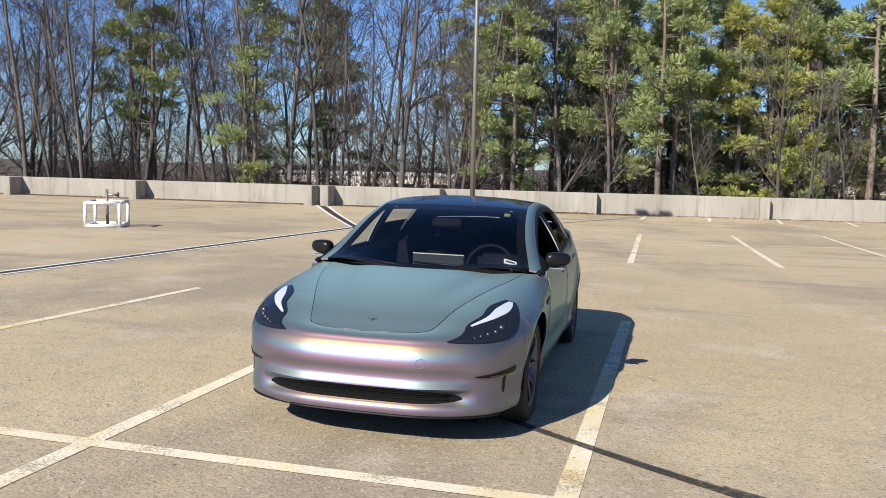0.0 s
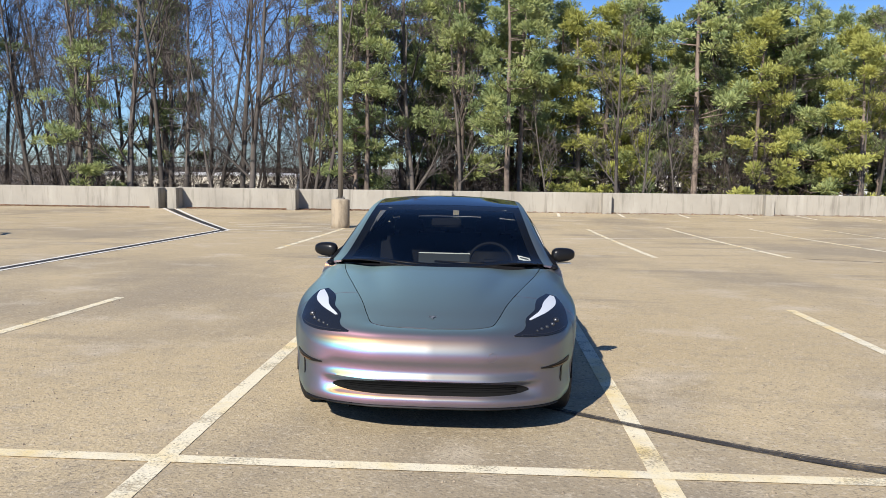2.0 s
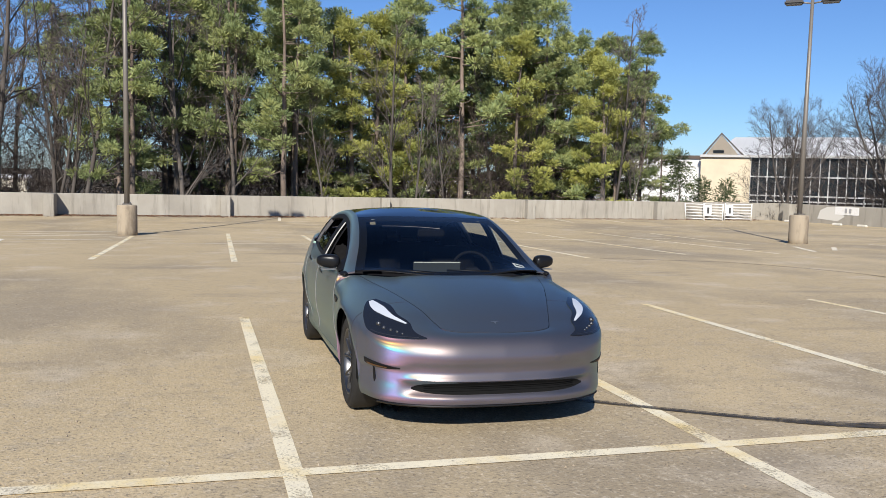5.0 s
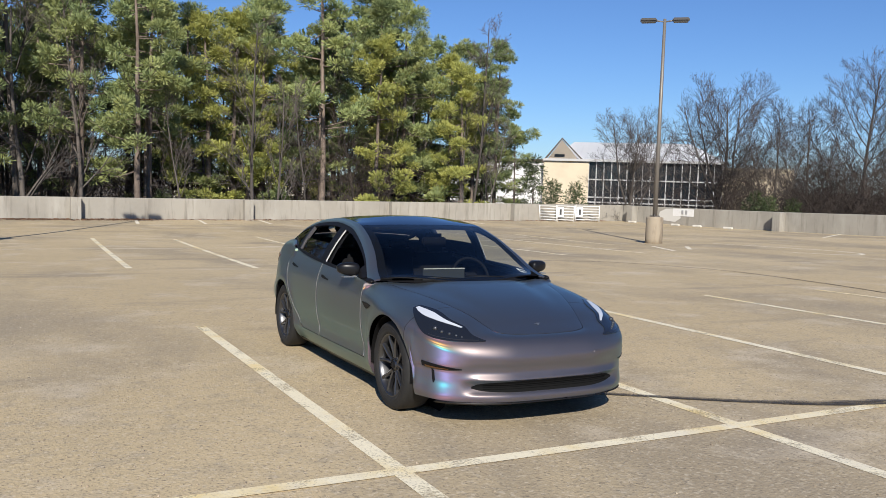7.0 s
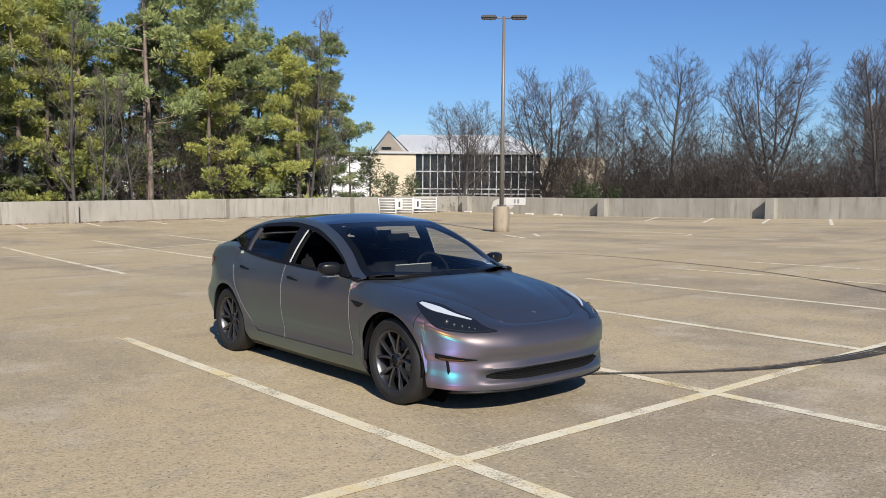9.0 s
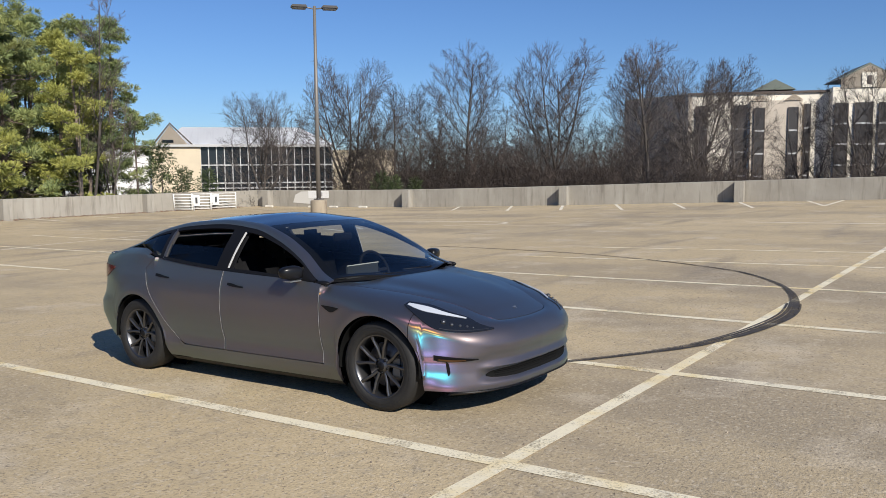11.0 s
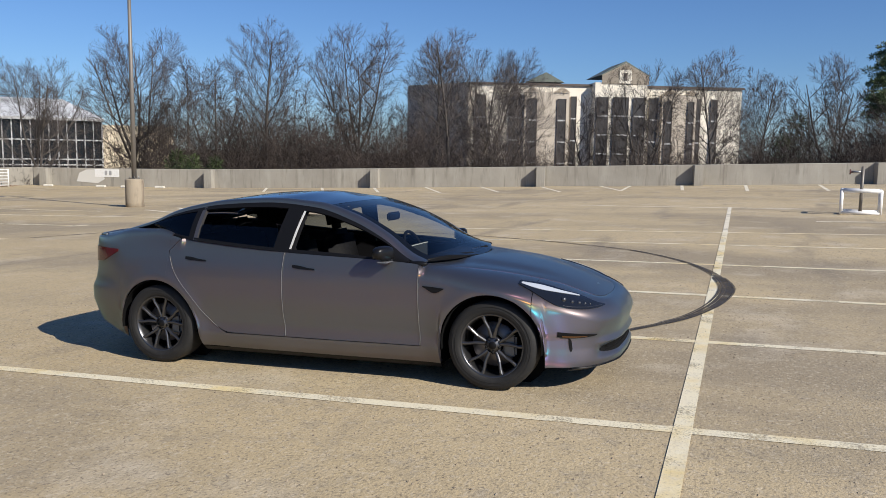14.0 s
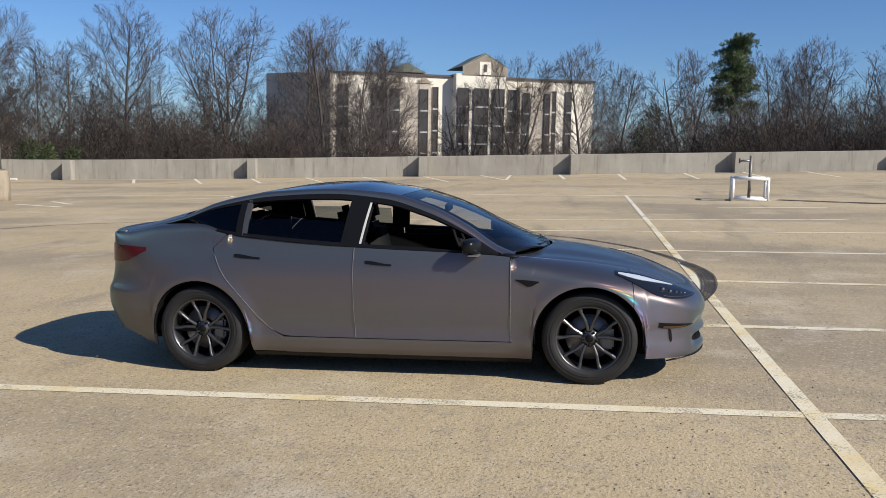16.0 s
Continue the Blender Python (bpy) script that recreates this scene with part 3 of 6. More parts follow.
def barrier_rail(x, y, ang, w8, folded):
    z = deck_z(x, y)
    top = tagged(new("barrier_gate"), "white metal barrier gate with bars leaning by the parapet", "barrier", "white barriers")
    top.matrix_world = pose(x, y, z, 8 if folded else 0, 0, ang)
    for px in (-w8 / 2, w8 / 2):
        bm = bmesh.new()
        tube(bm, [(px, 0, 0), (px, 0, 1.12)], 0.04, 8)
        part("post", bm, M_WHITE, top)
    for k in range(6):
        bm = bmesh.new()
        tube(bm, [(-w8 / 2, 0, 0.12 + k * 0.19), (w8 / 2, 0, 0.12 + k * 0.19)], 0.03, 8)
        part("bar", bm, M_WHITE, top)
    if not folded:
        bm = bx(-w8 / 2 + 0.05, -w8 / 2 + 0.5, -0.06, -0.04, 0.3, 1.0)
        part("plate", bm, M_WHITE, top, smooth=False)
        bm = bx(-w8 / 2 + 0.22, -w8 / 2 + 0.36, -0.066, -0.061, 0.45, 0.85)
        part("dark_bar", bm, M_BAR, top, smooth=False)
    return top


barrier_rail(27.8, 40.1, -58, 1.3, True)
barrier_rail(29.0, 39.9, -40, 1.2, False)
barrier_rail(31.0, 40.1, -20, 1.7, False)
# wheel stops along the parapet
for k, (x, y) in enumerate(((34.7, 35.3), (35.1, 33.7), (35.5, 31.4), (34.0, 38.9))):
    bm = bx(-0.32, 0.32, -0.09, 0.09, 0, 0.13, bevel=0.03)
    ob = part("wheel_stop", bm, M_WHITELINE, None, "low pale concrete wheel stop by the parapet", False, "", "wheel stop", "wheel stops")
    ob.matrix_world = pose(x, y, deck_z(x, y), 0, 0, ang_e if k < 4 else ang_n)
# ---- the car: forward is -y, its left side is +x ----
def spl(keys, vals):
    """A smooth curve through values."""
    k, v = np.array(keys, float), np.array(vals, float)
    d = np.diff(v) / np.diff(k)
    m = np.empty(len(k))
    m[0], m[-1] = d[0], d[-1]
    for i in range(1, len(k) - 1):
        m[i] = 0 if d[i - 1] * d[i] <= 0 else 2 * d[i - 1] * d[i] / (d[i - 1] + d[i])

    def f(x):
        x = min(max(x, k[0]), k[-1])
        i = min(int(np.searchsorted(k, x, side="right")) - 1, len(k) - 2)
        h = k[i + 1] - k[i]
        t = (x - k[i]) / h
        return float((1 + 2 * t) * (1 - t) ** 2 * v[i] + t * (1 - t) ** 2 * h * m[i] + t * t * (3 - 2 * t) * v[i + 1] + t * t * (t - 1) * h * m[i + 1])
    return f


def ease(a, b, x):
    t = min(max((x - a) / (b - a), 0), 1)
    return t * t * (3 - 2 * t)


# plan outline, front middle to rear middle, and the edge curve above it (hood edge in front, trunk edge behind)
PLAN = [(0, -2.303), (0.30, -2.291), (0.555, -2.222), (0.74, -2.102), (0.852, -1.91), (0.902, -1.70), (0.916, -1.45), (0.917, -1.15), (0.917, -0.90), (0.92, -0.5), (0.925, 0), (0.922, 0.7),
        (0.918, 1.2), (0.91, 1.5), (0.885, 1.8), (0.832, 2.08), (0.725, 2.27), (0.5, 2.382), (0.25, 2.415), (0, 2.423)]
px_, py_ = spl(range(20), [p[0] for p in PLAN]), spl(range(20), [p[1] for p in PLAN])
EDGE = [(0, -2.165, 0.640), (0.25, -2.147, 0.645), (0.37, -2.10, 0.660), (0.405, -2.02, 0.69), (0.46, -1.86, 0.754), (0.525, -1.68, 0.802), (0.605, -1.44, 0.848), (0.685, -1.15, 0.883), (0.735, -0.90, 0.908)]
ex_, ey_, ez_ = (spl(range(9), [p[i] for p in EDGE]) for i in range(3))
TAIL = [(0.83, 1.2, 1.068), (0.745, 1.5, 1.138), (0.69, 1.8, 1.13), (0.68, 2.07, 1.075), (0.64, 2.235, 1.055), (0.46, 2.34, 1.052), (0.25, 2.376, 1.057), (0, 2.387, 1.058)]
tx_, ty_, tz_ = (spl(range(12, 20), [p[i] for p in TAIL]) for i in range(3))
sh_front = spl(range(9), [0.475, 0.48, 0.495, 0.535, 0.60, 0.66, 0.71, 0.76, 0.80])
sh_rear = spl(range(12, 20), [0.93, 0.92, 0.91, 0.92, 0.94, 0.96, 0.97, 0.97])
in_side = spl([0.10, 0.16, 0.22, 0.30, 0.355, 0.40, 0.44, 0.52, 0.64, 0.72, 0.80, 0.88, 0.95, 1.07], [0.17, 0.105, 0.062, 0.034, 0.040, 0.038, 0.026, 0.010, 0.0, 0.0, 0.006, 0.024, 0.050, 0.105])
in_front = spl([0.12, 0.16, 0.20, 0.235, 0.265, 0.30, 0.335, 0.352, 0.375, 0.40, 0.43, 0.47, 0.52, 0.58, 0.64, 0.70], [0.15, 0.055, 0.016, 0.010, 0.035, 0.052, 0.030, 0.008, 0.018, 0.027, 0.022, 0.008, 0.0, 0.0, 0.008, 0.03])
in_corner = spl([0.12, 0.16, 0.20, 0.235, 0.28, 0.34, 0.395, 0.42, 0.445, 0.50, 0.58, 0.64, 0.70], [0.15, 0.055, 0.018, 0.010, 0.013, 0.019, 0.019, 0.012, 0.003, 0.0, 0.0, 0.008, 0.03])
in_rear = spl([0.12, 0.2, 0.3, 0.42, 0.52, 0.60, 0.68, 0.8, 0.92, 1.0, 1.06], [0.24, 0.13, 0.07, 0.025, 0.0, 0.0, 0.03, 0.05, 0.055, 0.06, 0.08])
ARCH_F, ARCH_R, ARCH_RAD = -1.43, 1.452, 0.382


def s_at(y):
    lo, hi = 0.0, 19.0
    for _ in range(40):
        m = (lo + hi) / 2
        if py_(m) < y:
            lo = m
        else:
            hi = m
    return lo


def base_pt(s, z):
    x, y = px_(s), py_(s)
    h = 0.02
    tx, ty = px_(min(s + h, 19)) - px_(max(s - h, 0)), py_(min(s + h, 19)) - py_(max(s - h, 0))
    ln = math.hypot(tx, ty) or 1
    wf, wr = 1 - ease(-2.08, -1.5, y), ease(1.7, 2.2, y)
    i = in_side(z) * (1 - wf - wr) + (in_front(z) * (1 - ease(2.0, 2.7, s)) + in_corner(z) * ease(2.0, 2.7, s)) * wf + in_rear(z) * wr
    for yc in (ARCH_F, ARCH_R):
        r = math.hypot(y - yc, z - 0.335)
        i -= 0.016 * math.exp(-((r - 0.40) / 0.07) ** 2)
    return Vector((max(0.0, x - ty / ln * i), y + tx / ln * i, z))


def shell(s, z):
    """The body's skin at a place along the outline and a height."""
    if s <= 8 or s >= 12:
        sh, e = (sh_front(s), Vector((ex_(s), ey_(s), ez_(s)))) if s <= 8 else (sh_rear(s), Vector((tx_(s), ty_(s), tz_(s))))
        if z > sh:
            p = base_pt(s, sh)
            t = min(1, (z - sh) / (e.z - sh))
            k = 1 - math.sqrt(max(0, 1 - t * t))
            q = p.lerp(e, k)
            drift = base_pt(s, min(z, sh + 0.15)) - p
            q += Vector((drift.x, drift.y, 0)) * (1 - k) * (1 - t)
            return Vector((q.x, q.y, z))
    return base_pt(s, z)


belt_z = spl([-0.95, -0.82, 0.276, 1.10, 1.255, 1.5, 1.62], [0.905, 0.926, 0.98, 1.049, 1.073, 1.135, 1.172])
belt_x = spl([-0.95, -0.6, 0.28, 1.1, 1.25, 1.5, 1.62], [0.868, 0.870, 0.866, 0.835, 0.815, 0.745, 0.705])
wt_z = spl([-0.92, -0.80, -0.555, -0.268, 0.067, 0.498, 0.944, 1.219, 1.406, 1.623, 1.8, 2.05, 2.2], [0.905, 0.945, 1.092, 1.226, 1.325, 1.362, 1.342, 1.300, 1.255, 1.172, 1.13, 1.075, 1.05])
wt_x = spl([-0.92, -0.80, -0.555, -0.268, 0.067, 0.498, 0.944, 1.219, 1.406, 1.623, 1.8, 2.05, 2.2], [0.862, 0.83, 0.755, 0.70, 0.66, 0.645, 0.65, 0.665, 0.68, 0.70, 0.69, 0.68, 0.64])
rg_dx = spl([-0.92, -0.3, 0.3, 1.3, 1.8, 2.2], [-0.10, -0.075, -0.06, -0.06, -0.05, -0.015])
rg_dz = spl([-0.92, -0.3, 0.3, 1.3, 1.8, 2.2], [0.030, 0.050, 0.040, 0.036, 0.022, 0.008])
mid_z = spl([-1.2, -1.14, -0.753, -0.301, 0.163, 0.35, 0.642, 1.038, 1.445, 1.75, 2.026, 2.2, 2.387], [0.900, 0.918, 1.100, 1.300, 1.412, 1.438, 1.433, 1.382, 1.292, 1.215, 1.138, 1.092, 1.063])


def rail_in(y):
    return wt_x(y) + rg_dx(y), wt_z(y) + rg_dz(y)


def crown_pt(xi, y):
    x, z = rail_in(max(y, -0.92))
    zc = mid_z(y)
    return Vector((xi * x, y, zc + (z - zc) * abs(xi) ** 2.3))


def cabin(y, t):
    """The side of the cabin from belt (0) to rail (1)."""
    a, b = Vector((belt_x(y), y, belt_z(y))), Vector((wt_x(y), y, wt_z(y)))
    p = a.lerp(b, t)
    p.x += 0.016 * math.sin(math.pi * t)
    return p


def sheet(fn, nu, nv, thick=0.012, flip=False):
    """A skin from fn(u, v), given thickness inwards."""
    bm = bmesh.new()
    g = [[bm.verts.new(fn(i / nu, j / nv)) for j in range(nv + 1)] for i in range(nu + 1)]
    for i in range(nu):
        for j in range(nv):
            q = (g[i][j], g[i + 1][j], g[i + 1][j + 1], g[i][j + 1])
            try:
                bm.faces.new(q[::-1] if flip else q)
            except ValueError:
                pass
    bmesh.ops.remove_doubles(bm, verts=bm.verts, dist=1e-5)
    if thick:
        bm.normal_update()
        bmesh.ops.solidify(bm, geom=bm.faces[:], thickness=thick)
    return bm


def merged(*bms):
    out = bms[0]
    for b in bms[1:]:
        me = bpy.data.meshes.new("tmp")
        b.to_mesh(me)
        out.from_mesh(me)
        b.free()
        bpy.data.meshes.remove(me)
    return out


def flipped(bm):
    """The mirror image of a mesh on the other side of the car."""
    b = bm.copy()
    for v in b.verts:
        v.co.x = -v.co.x
    bmesh.ops.reverse_faces(b, faces=b.faces)
    return b


car = tagged(new("car"), "parked electric sedan in colour-shifting grey wrap, windows down", "car")
normal = Vector((-DECK_A, -DECK_B, 1)).normalized()
car.matrix_world = Vector((0, 0, 1)).rotation_difference(normal).to_matrix().to_4x4() @ pose(0.06, 0.19, 0, 0, 0, 0.4) @ Matrix.Diagonal((1.012, 1.02, 1.0, 1))


def sharp(ob):
    """Smooth skins with crisp panel edges."""
    ob.data.set_sharp_from_angle(angle=radians(50))
    return ob


def both(name, bm, material, parent=car, label="", parents=None, smooth=True):
    """The part on the car's left side and its mirror image on the right."""
    other = flipped(bm)
    a = sharp(part(name, bm, material, parents[0] if parents else parent, label, smooth))
    b = sharp(part(name, other, material, parents[1] if parents else parent, label, smooth))
    return a, b


def skin(y0, y1, lo, hi, nu, nv, thick=0.012, power=1.0, out=0.0):
    s0, s1 = s_at(y0), s_at(y1)

    def fn(u, v):
        s = s0 + (s1 - s0) * u
        y = py_(s)
        a, b = lo(y), hi(y)
        return shell(s, a + (b - a) * (1 - (1 - v) ** power))
    return sheet(fn, nu, nv, thick)


def arch_z(y, low):
    for yc in (ARCH_F, ARCH_R):
        if abs(y - yc) < ARCH_RAD:
            return max(low, 0.335 + math.sqrt(ARCH_RAD ** 2 - (y - yc) ** 2))
    return low


def top_z(s):
    return ez_(s) if s <= 8 else (tz_(s) if s >= 12 else belt_z(py_(s)))


# front bumper: the middle of the outline round to the wheel arches, both sides in one skin
S_BUMP = s_at(-1.735)


def bumper_fn(u, v):
    a = (u * 2 - 1)
    s = abs(a) * S_BUMP
    lo = arch_z(py_(s), 0.196)
    p = shell(s, lo + (ez_(s) - lo) * (1 - (1 - v) ** 1.7))
    return Vector((math.copysign(p.x, a), p.y, p.z))


sharp(part("front_bumper", sheet(bumper_fn, 110, 64, 0.012), M_PAINT, car))
# fenders
both("fender", skin(-1.73, -0.893, lambda y: arch_z(y, 0.17), lambda y: ez_(s_at(y)), 40, 34, 0.005, 2.0), M_PAINT)
# doors
fd = both("front_door", skin(-0.885, 0.240, lambda y: 0.302, lambda y: belt_z(y) - 0.002, 36, 24, 0.02), M_PAINT)
seam_lo = spl([0.2, 0.70, 0.78, 0.89, 1.10, 1.25, 1.331], [0.302, 0.303, 0.308, 0.36, 0.605, 0.79, 0.958])
rd = both("rear_door", skin(0.248, 1.329, lambda y: seam_lo(y), lambda y: min(belt_z(y) - 0.002, 1.062 - max(0, (y - 1.228)) * 0.98), 40, 22, 0.02), M_PAINT)
# quarter panels: below and behind the rear door's seam
q1 = skin(0.80, 1.3345, lambda y: arch_z(y, 0.17), lambda y: max(arch_z(y, 0.17) + 0.004, seam_lo(y) - 0.008), 26, 14, 0.012)
q2 = skin(1.3355, 2.422, lambda y: arch_z(y, 0.17 + 0.12 * ease(1.8, 2.2, y)), lambda y: top_z(s_at(y)), 46, 36, 0.012, 1.8)
q3 = skin(1.236, 1.3345, lambda y: 1.068 - (y - 1.228) * 0.98, lambda y: belt_z(y) - 0.002, 6, 6, 0.003)
both("quarter_panel", merged(q1, q2, q3), M_PAINT)
both("sill", skin(-1.035, 0.80, lambda y: 0.165, lambda y: 0.296, 30, 8, 0.03), M_PAINT)
both("sill_edge", skin(-1.03, 1.05, lambda y: 0.125, lambda y: 0.163, 20, 3, 0.02), M_BLACK)


# hood
hood_x = spl([p[1] for p in EDGE], [max(p[0], 0.015) - 0.004 for p in EDGE])
hood_e = spl([p[1] for p in EDGE], [p[2] for p in EDGE])
hood_c = spl([-2.165, -2.11, -2.05, -1.966, -1.80, -1.627, -1.40, -1.239, -1.14, -0.9], [0.641, 0.667, 0.694, 0.735, 0.798, 0.848, 0.894, 0.917, 0.924, 0.930])


def hood_fn(u, v):
    xi = u * 2 - 1
    y = -2.1635 + (v ** 1.6) * (-1.15 + 0.245 * xi * xi + 2.1635)
    x, ze, zc = hood_x(y), hood_e(y), hood_c(y)
    return Vector((xi * x, y, zc + (ze - zc) * abs(xi) ** 2.6 + 0.002 - 0.012 * math.exp(-((abs(xi) - 0.72) / 0.16) ** 2) * ease(-2.0, -1.4, y)))


sharp(part("hood", sheet(hood_fn, 48, 44, 0.012), M_PAINT, car))


def emblem():
    bm = bmesh.new()
    p = hood_fn(0.5, 0.235)
    m = Matrix.Translation(p + Vector((0, -0.002, 0.006))) @ pose(0, 0, 0, 27, 0, 0)
    v = [bm.verts.new(m @ Vector(q)) for q in ((-0.030, 0.013, 0), (-0.016, 0.018, 0), (0.016, 0.018, 0), (0.030, 0.013, 0), (0.010, 0.009, 0), (0, -0.014, 0), (-0.010, 0.009, 0))]
    bm.faces.new(v[::-1])
    bmesh.ops.solidify(bm, geom=bm.faces[:], thickness=0.003)
    part("badge", bm, M_BADGE, car, "small bright metal badge", False)


emblem()
# cowl and wipers
part("cowl", sheet(lambda u, v: Vector(((u * 2 - 1) * 0.70, -1.148 + 0.245 * (u * 2 - 1) ** 2 + 0.11 * v - 0.01, 0.906 - 0.004 * (u * 2 - 1) ** 2 - 0.012 * v)), 24, 3, 0.01), M_BLACK, car, "black cowl panel")
for x0, x1 in ((0.62, -0.05), (-0.02, -0.60)):
    bm = bmesh.new()
    tube(bm, [(x0, -1.10 + 0.245 * (x0 / 0.7) ** 2, 0.924), ((x0 + x1) / 2, -1.06, 0.948), (x1, -1.03 + 0.18 * (x1 / 0.7) ** 2, 0.955)], 0.009, 6)
    part("wiper", bm, M_BLACK, car)


# glass
def pane_fn(y0, y1):
    return lambda u, v: crown_pt(u * 2 - 1, y0(u * 2 - 1) + (y1(u * 2 - 1) - y0(u * 2 - 1)) * v)


ob = part("windshield", sheet(pane_fn(lambda x: -1.13 + 0.235 * x * x, lambda x: -0.09 + 0.03 * x * x), 28, 22, 0), M_WINDSHIELD, car, "clear curved windshield")
ob.visible_shadow = False
sharp(part("roof_glass", sheet(pane_fn(lambda x: -0.085 + 0.03 * x * x, lambda x: 1.02 + 0.05 * x * x), 24, 26, 0.01), M_GLOSS, car, "gloss black glass roof"))
ob = part("rear_window", sheet(pane_fn(lambda x: 1.027 + 0.05 * x * x, lambda x: 1.76 - 0.10 * x * x), 24, 20, 0), M_DARKGLASS, car, "dark tinted rear window")
sharp(part("trunk_lid", sheet(pane_fn(lambda x: 1.766 - 0.10 * x * x, lambda x: 2.383 - 0.16 * x ** 4), 24, 16, 0.012), M_PAINT, car))
bm = bmesh.new()
tube(bm, [Vector((math.copysign(tx_(19 - abs(k)), k), ty_(19 - abs(k)) - 0.03, tz_(19 - abs(k)) + 0.008)) for k in [j / 4 for j in range(-14, 15)]], 0.014, 8)
part("trunk_lip", bm, M_PAINT, car, "slim lip on the trunk edge")
# black band round the windshield
sharp(part("header_band", sheet(lambda u, v: crown_pt(u * 2 - 1, -0.20 + 0.03 * (u * 2 - 1) ** 2 + 0.11 * v) - Vector((0, 0, 0.006)), 24, 4, 0.004), M_BLACK, car))
both("pillar_band", sheet(lambda u, v: crown_pt(0.90 + 0.10 * v, -0.905 + 0.82 * u) - Vector((0, 0, 0.006)), 20, 3, 0.004), M_BLACK)
part("cowl_band", sheet(lambda u, v: crown_pt(u * 2 - 1, -1.13 + 0.235 * (u * 2 - 1) ** 2 + 0.07 * v) - Vector((0, 0, 0.007)), 24, 3, 0.004), M_BLACK, car)
# black blob, no real part, added to hide a sun glint at the pillar base
bm = bmesh.new()
bmesh.ops.create_uvsphere(bm, u_segments=16, v_segments=10, radius=1.0, matrix=Matrix.Translation((0.838, -0.868, 0.917)) @ Matrix.Diagonal((0.034, 0.075, 0.022, 1)))
both("glint_cover", bm, M_BLACK)
# roof rails, the painted band between side windows and roof glass
both("roof_rail", sheet(lambda u, v: Vector((wt_x(-0.915 + 3.11 * u) + rg_dx(-0.915 + 3.11 * u) * v + 0.010 * math.sin(math.pi * v), -0.915 + 3.11 * u, wt_z(-0.915 + 3.11 * u) + rg_dz(-0.915 + 3.11 * u) * (1 - (1 - v) ** 1.7))), 70, 8, 0.015), M_PAINT)
# black frame round the side windows
both("window_trim", sheet(lambda u, v: cabin(-0.80 + 2.38 * u, 0.0 + 0.001 + v * 0.085 * min(1, 0.38 / max(0.04, wt_z(-0.80 + 2.38 * u) - belt_z(-0.80 + 2.38 * u)) * 0.8)), 50, 2, 0.02), M_BLACK)
both("window_trim", sheet(lambda u, v: cabin(-0.80 + 2.40 * u, 0.90 + 0.099 * v), 50, 2, 0.02), M_BLACK)
both("centre_pillar", sheet(lambda u, v: cabin(0.215 + 0.135 * u - 0.05 * v, 0.02 + 0.96 * v), 4, 10, 0.03), M_BLACK)
both("divider", sheet(lambda u, v: cabin(1.080 + 0.035 * u + 0.005 * v, 0.02 + 0.96 * v), 2, 8, 0.03), M_DISC, label="grey edge of the lowered window")
both("divider_back", sheet(lambda u, v: cabin(1.118 + 0.05 * u, 0.02 + 0.96 * v), 2, 8, 0.03), M_BLACK)
both("quarter_glass", sheet(lambda u, v: cabin(1.15 + 0.45 * u, 0.03 + 0.94 * v) - Vector((0.006, 0, 0)), 12, 8, 0), M_DARKGLASS)
both("rear_door_glass", sheet(lambda u, v: cabin(0.345 + 0.73 * u, 0.05 + 0.42 * v) - Vector((0.012, 0, 0)), 10, 6, 0), M_SIDEGLASS, parents=rd, label="half lowered tinted window")
both("door_sail", sheet(lambda u, v: cabin(-0.80 + 0.16 * u, 0.05 + 0.9 * v), 5, 5, 0.02), M_BLACK, parents=fd)


# handles, vents, lamps lie on the skin
def decal(pts, material, name, out=0.006, n=14, m=6, parents=None, label="", thick=0.006, side=None):
    """A thin raised piece on the skin between a lower and an upper line of (s, z) pairs."""
    ks = [p[0] for p in pts]
    lo, hi = spl(ks, [p[1] for p in pts]), spl(ks, [p[2] for p in pts])

    def fn(u, v):
        s = ks[0] + (ks[-1] - ks[0]) * u
        z = lo(s) + (hi(s) - lo(s)) * v
        p = shell(s, z)
        a, b = shell(s + 0.02, z) - shell(s - 0.02, z), shell(s, z + 0.004) - shell(s, z - 0.004)
        return p + a.cross(b).normalized() * out
    return both(name, sheet(fn, n, m, thick), material, label=label, parents=parents)


sa = s_at
decal([(sa(0.955), 0.884, 0.896), (sa(1.0), 0.886, 0.900), (sa(1.115), 0.893, 0.918), (sa(1.157), 0.900, 0.920)], M_BLACK, "door_handle", 0.005, 12, 3, rd, "flush black handle")
decal([(sa(-0.04), 0.846, 0.858), (sa(0.01), 0.848, 0.862), (sa(0.115), 0.855, 0.880), (sa(0.155), 0.862, 0.882)], M_BLACK, "door_handle", 0.005, 12, 3, fd, "flush black handle")
decal([(sa(-1.09), 0.742, 0.748), (sa(-1.02), 0.712, 0.756), (sa(-0.925), 0.756, 0.762)], M_BLACK, "side_camera", 0.006, 10, 4, None, "black side badge with camera")
# head lamps
HEAD = [(2.0, 0.613, 0.618), (2.45, 0.609, 0.638), (2.9, 0.609, 0.664), (3.5, 0.619, 0.706), (4.0, 0.644, 0.738), (4.4, 0.684, 0.762), (4.8, 0.730, 0.782), (5.35, 0.787, 0.803)]
lamps = decal(HEAD, M_LAMPLENS, "headlight", 0.006, 40, 10, None, "smoked headlight with light guide and painted sky reflection")
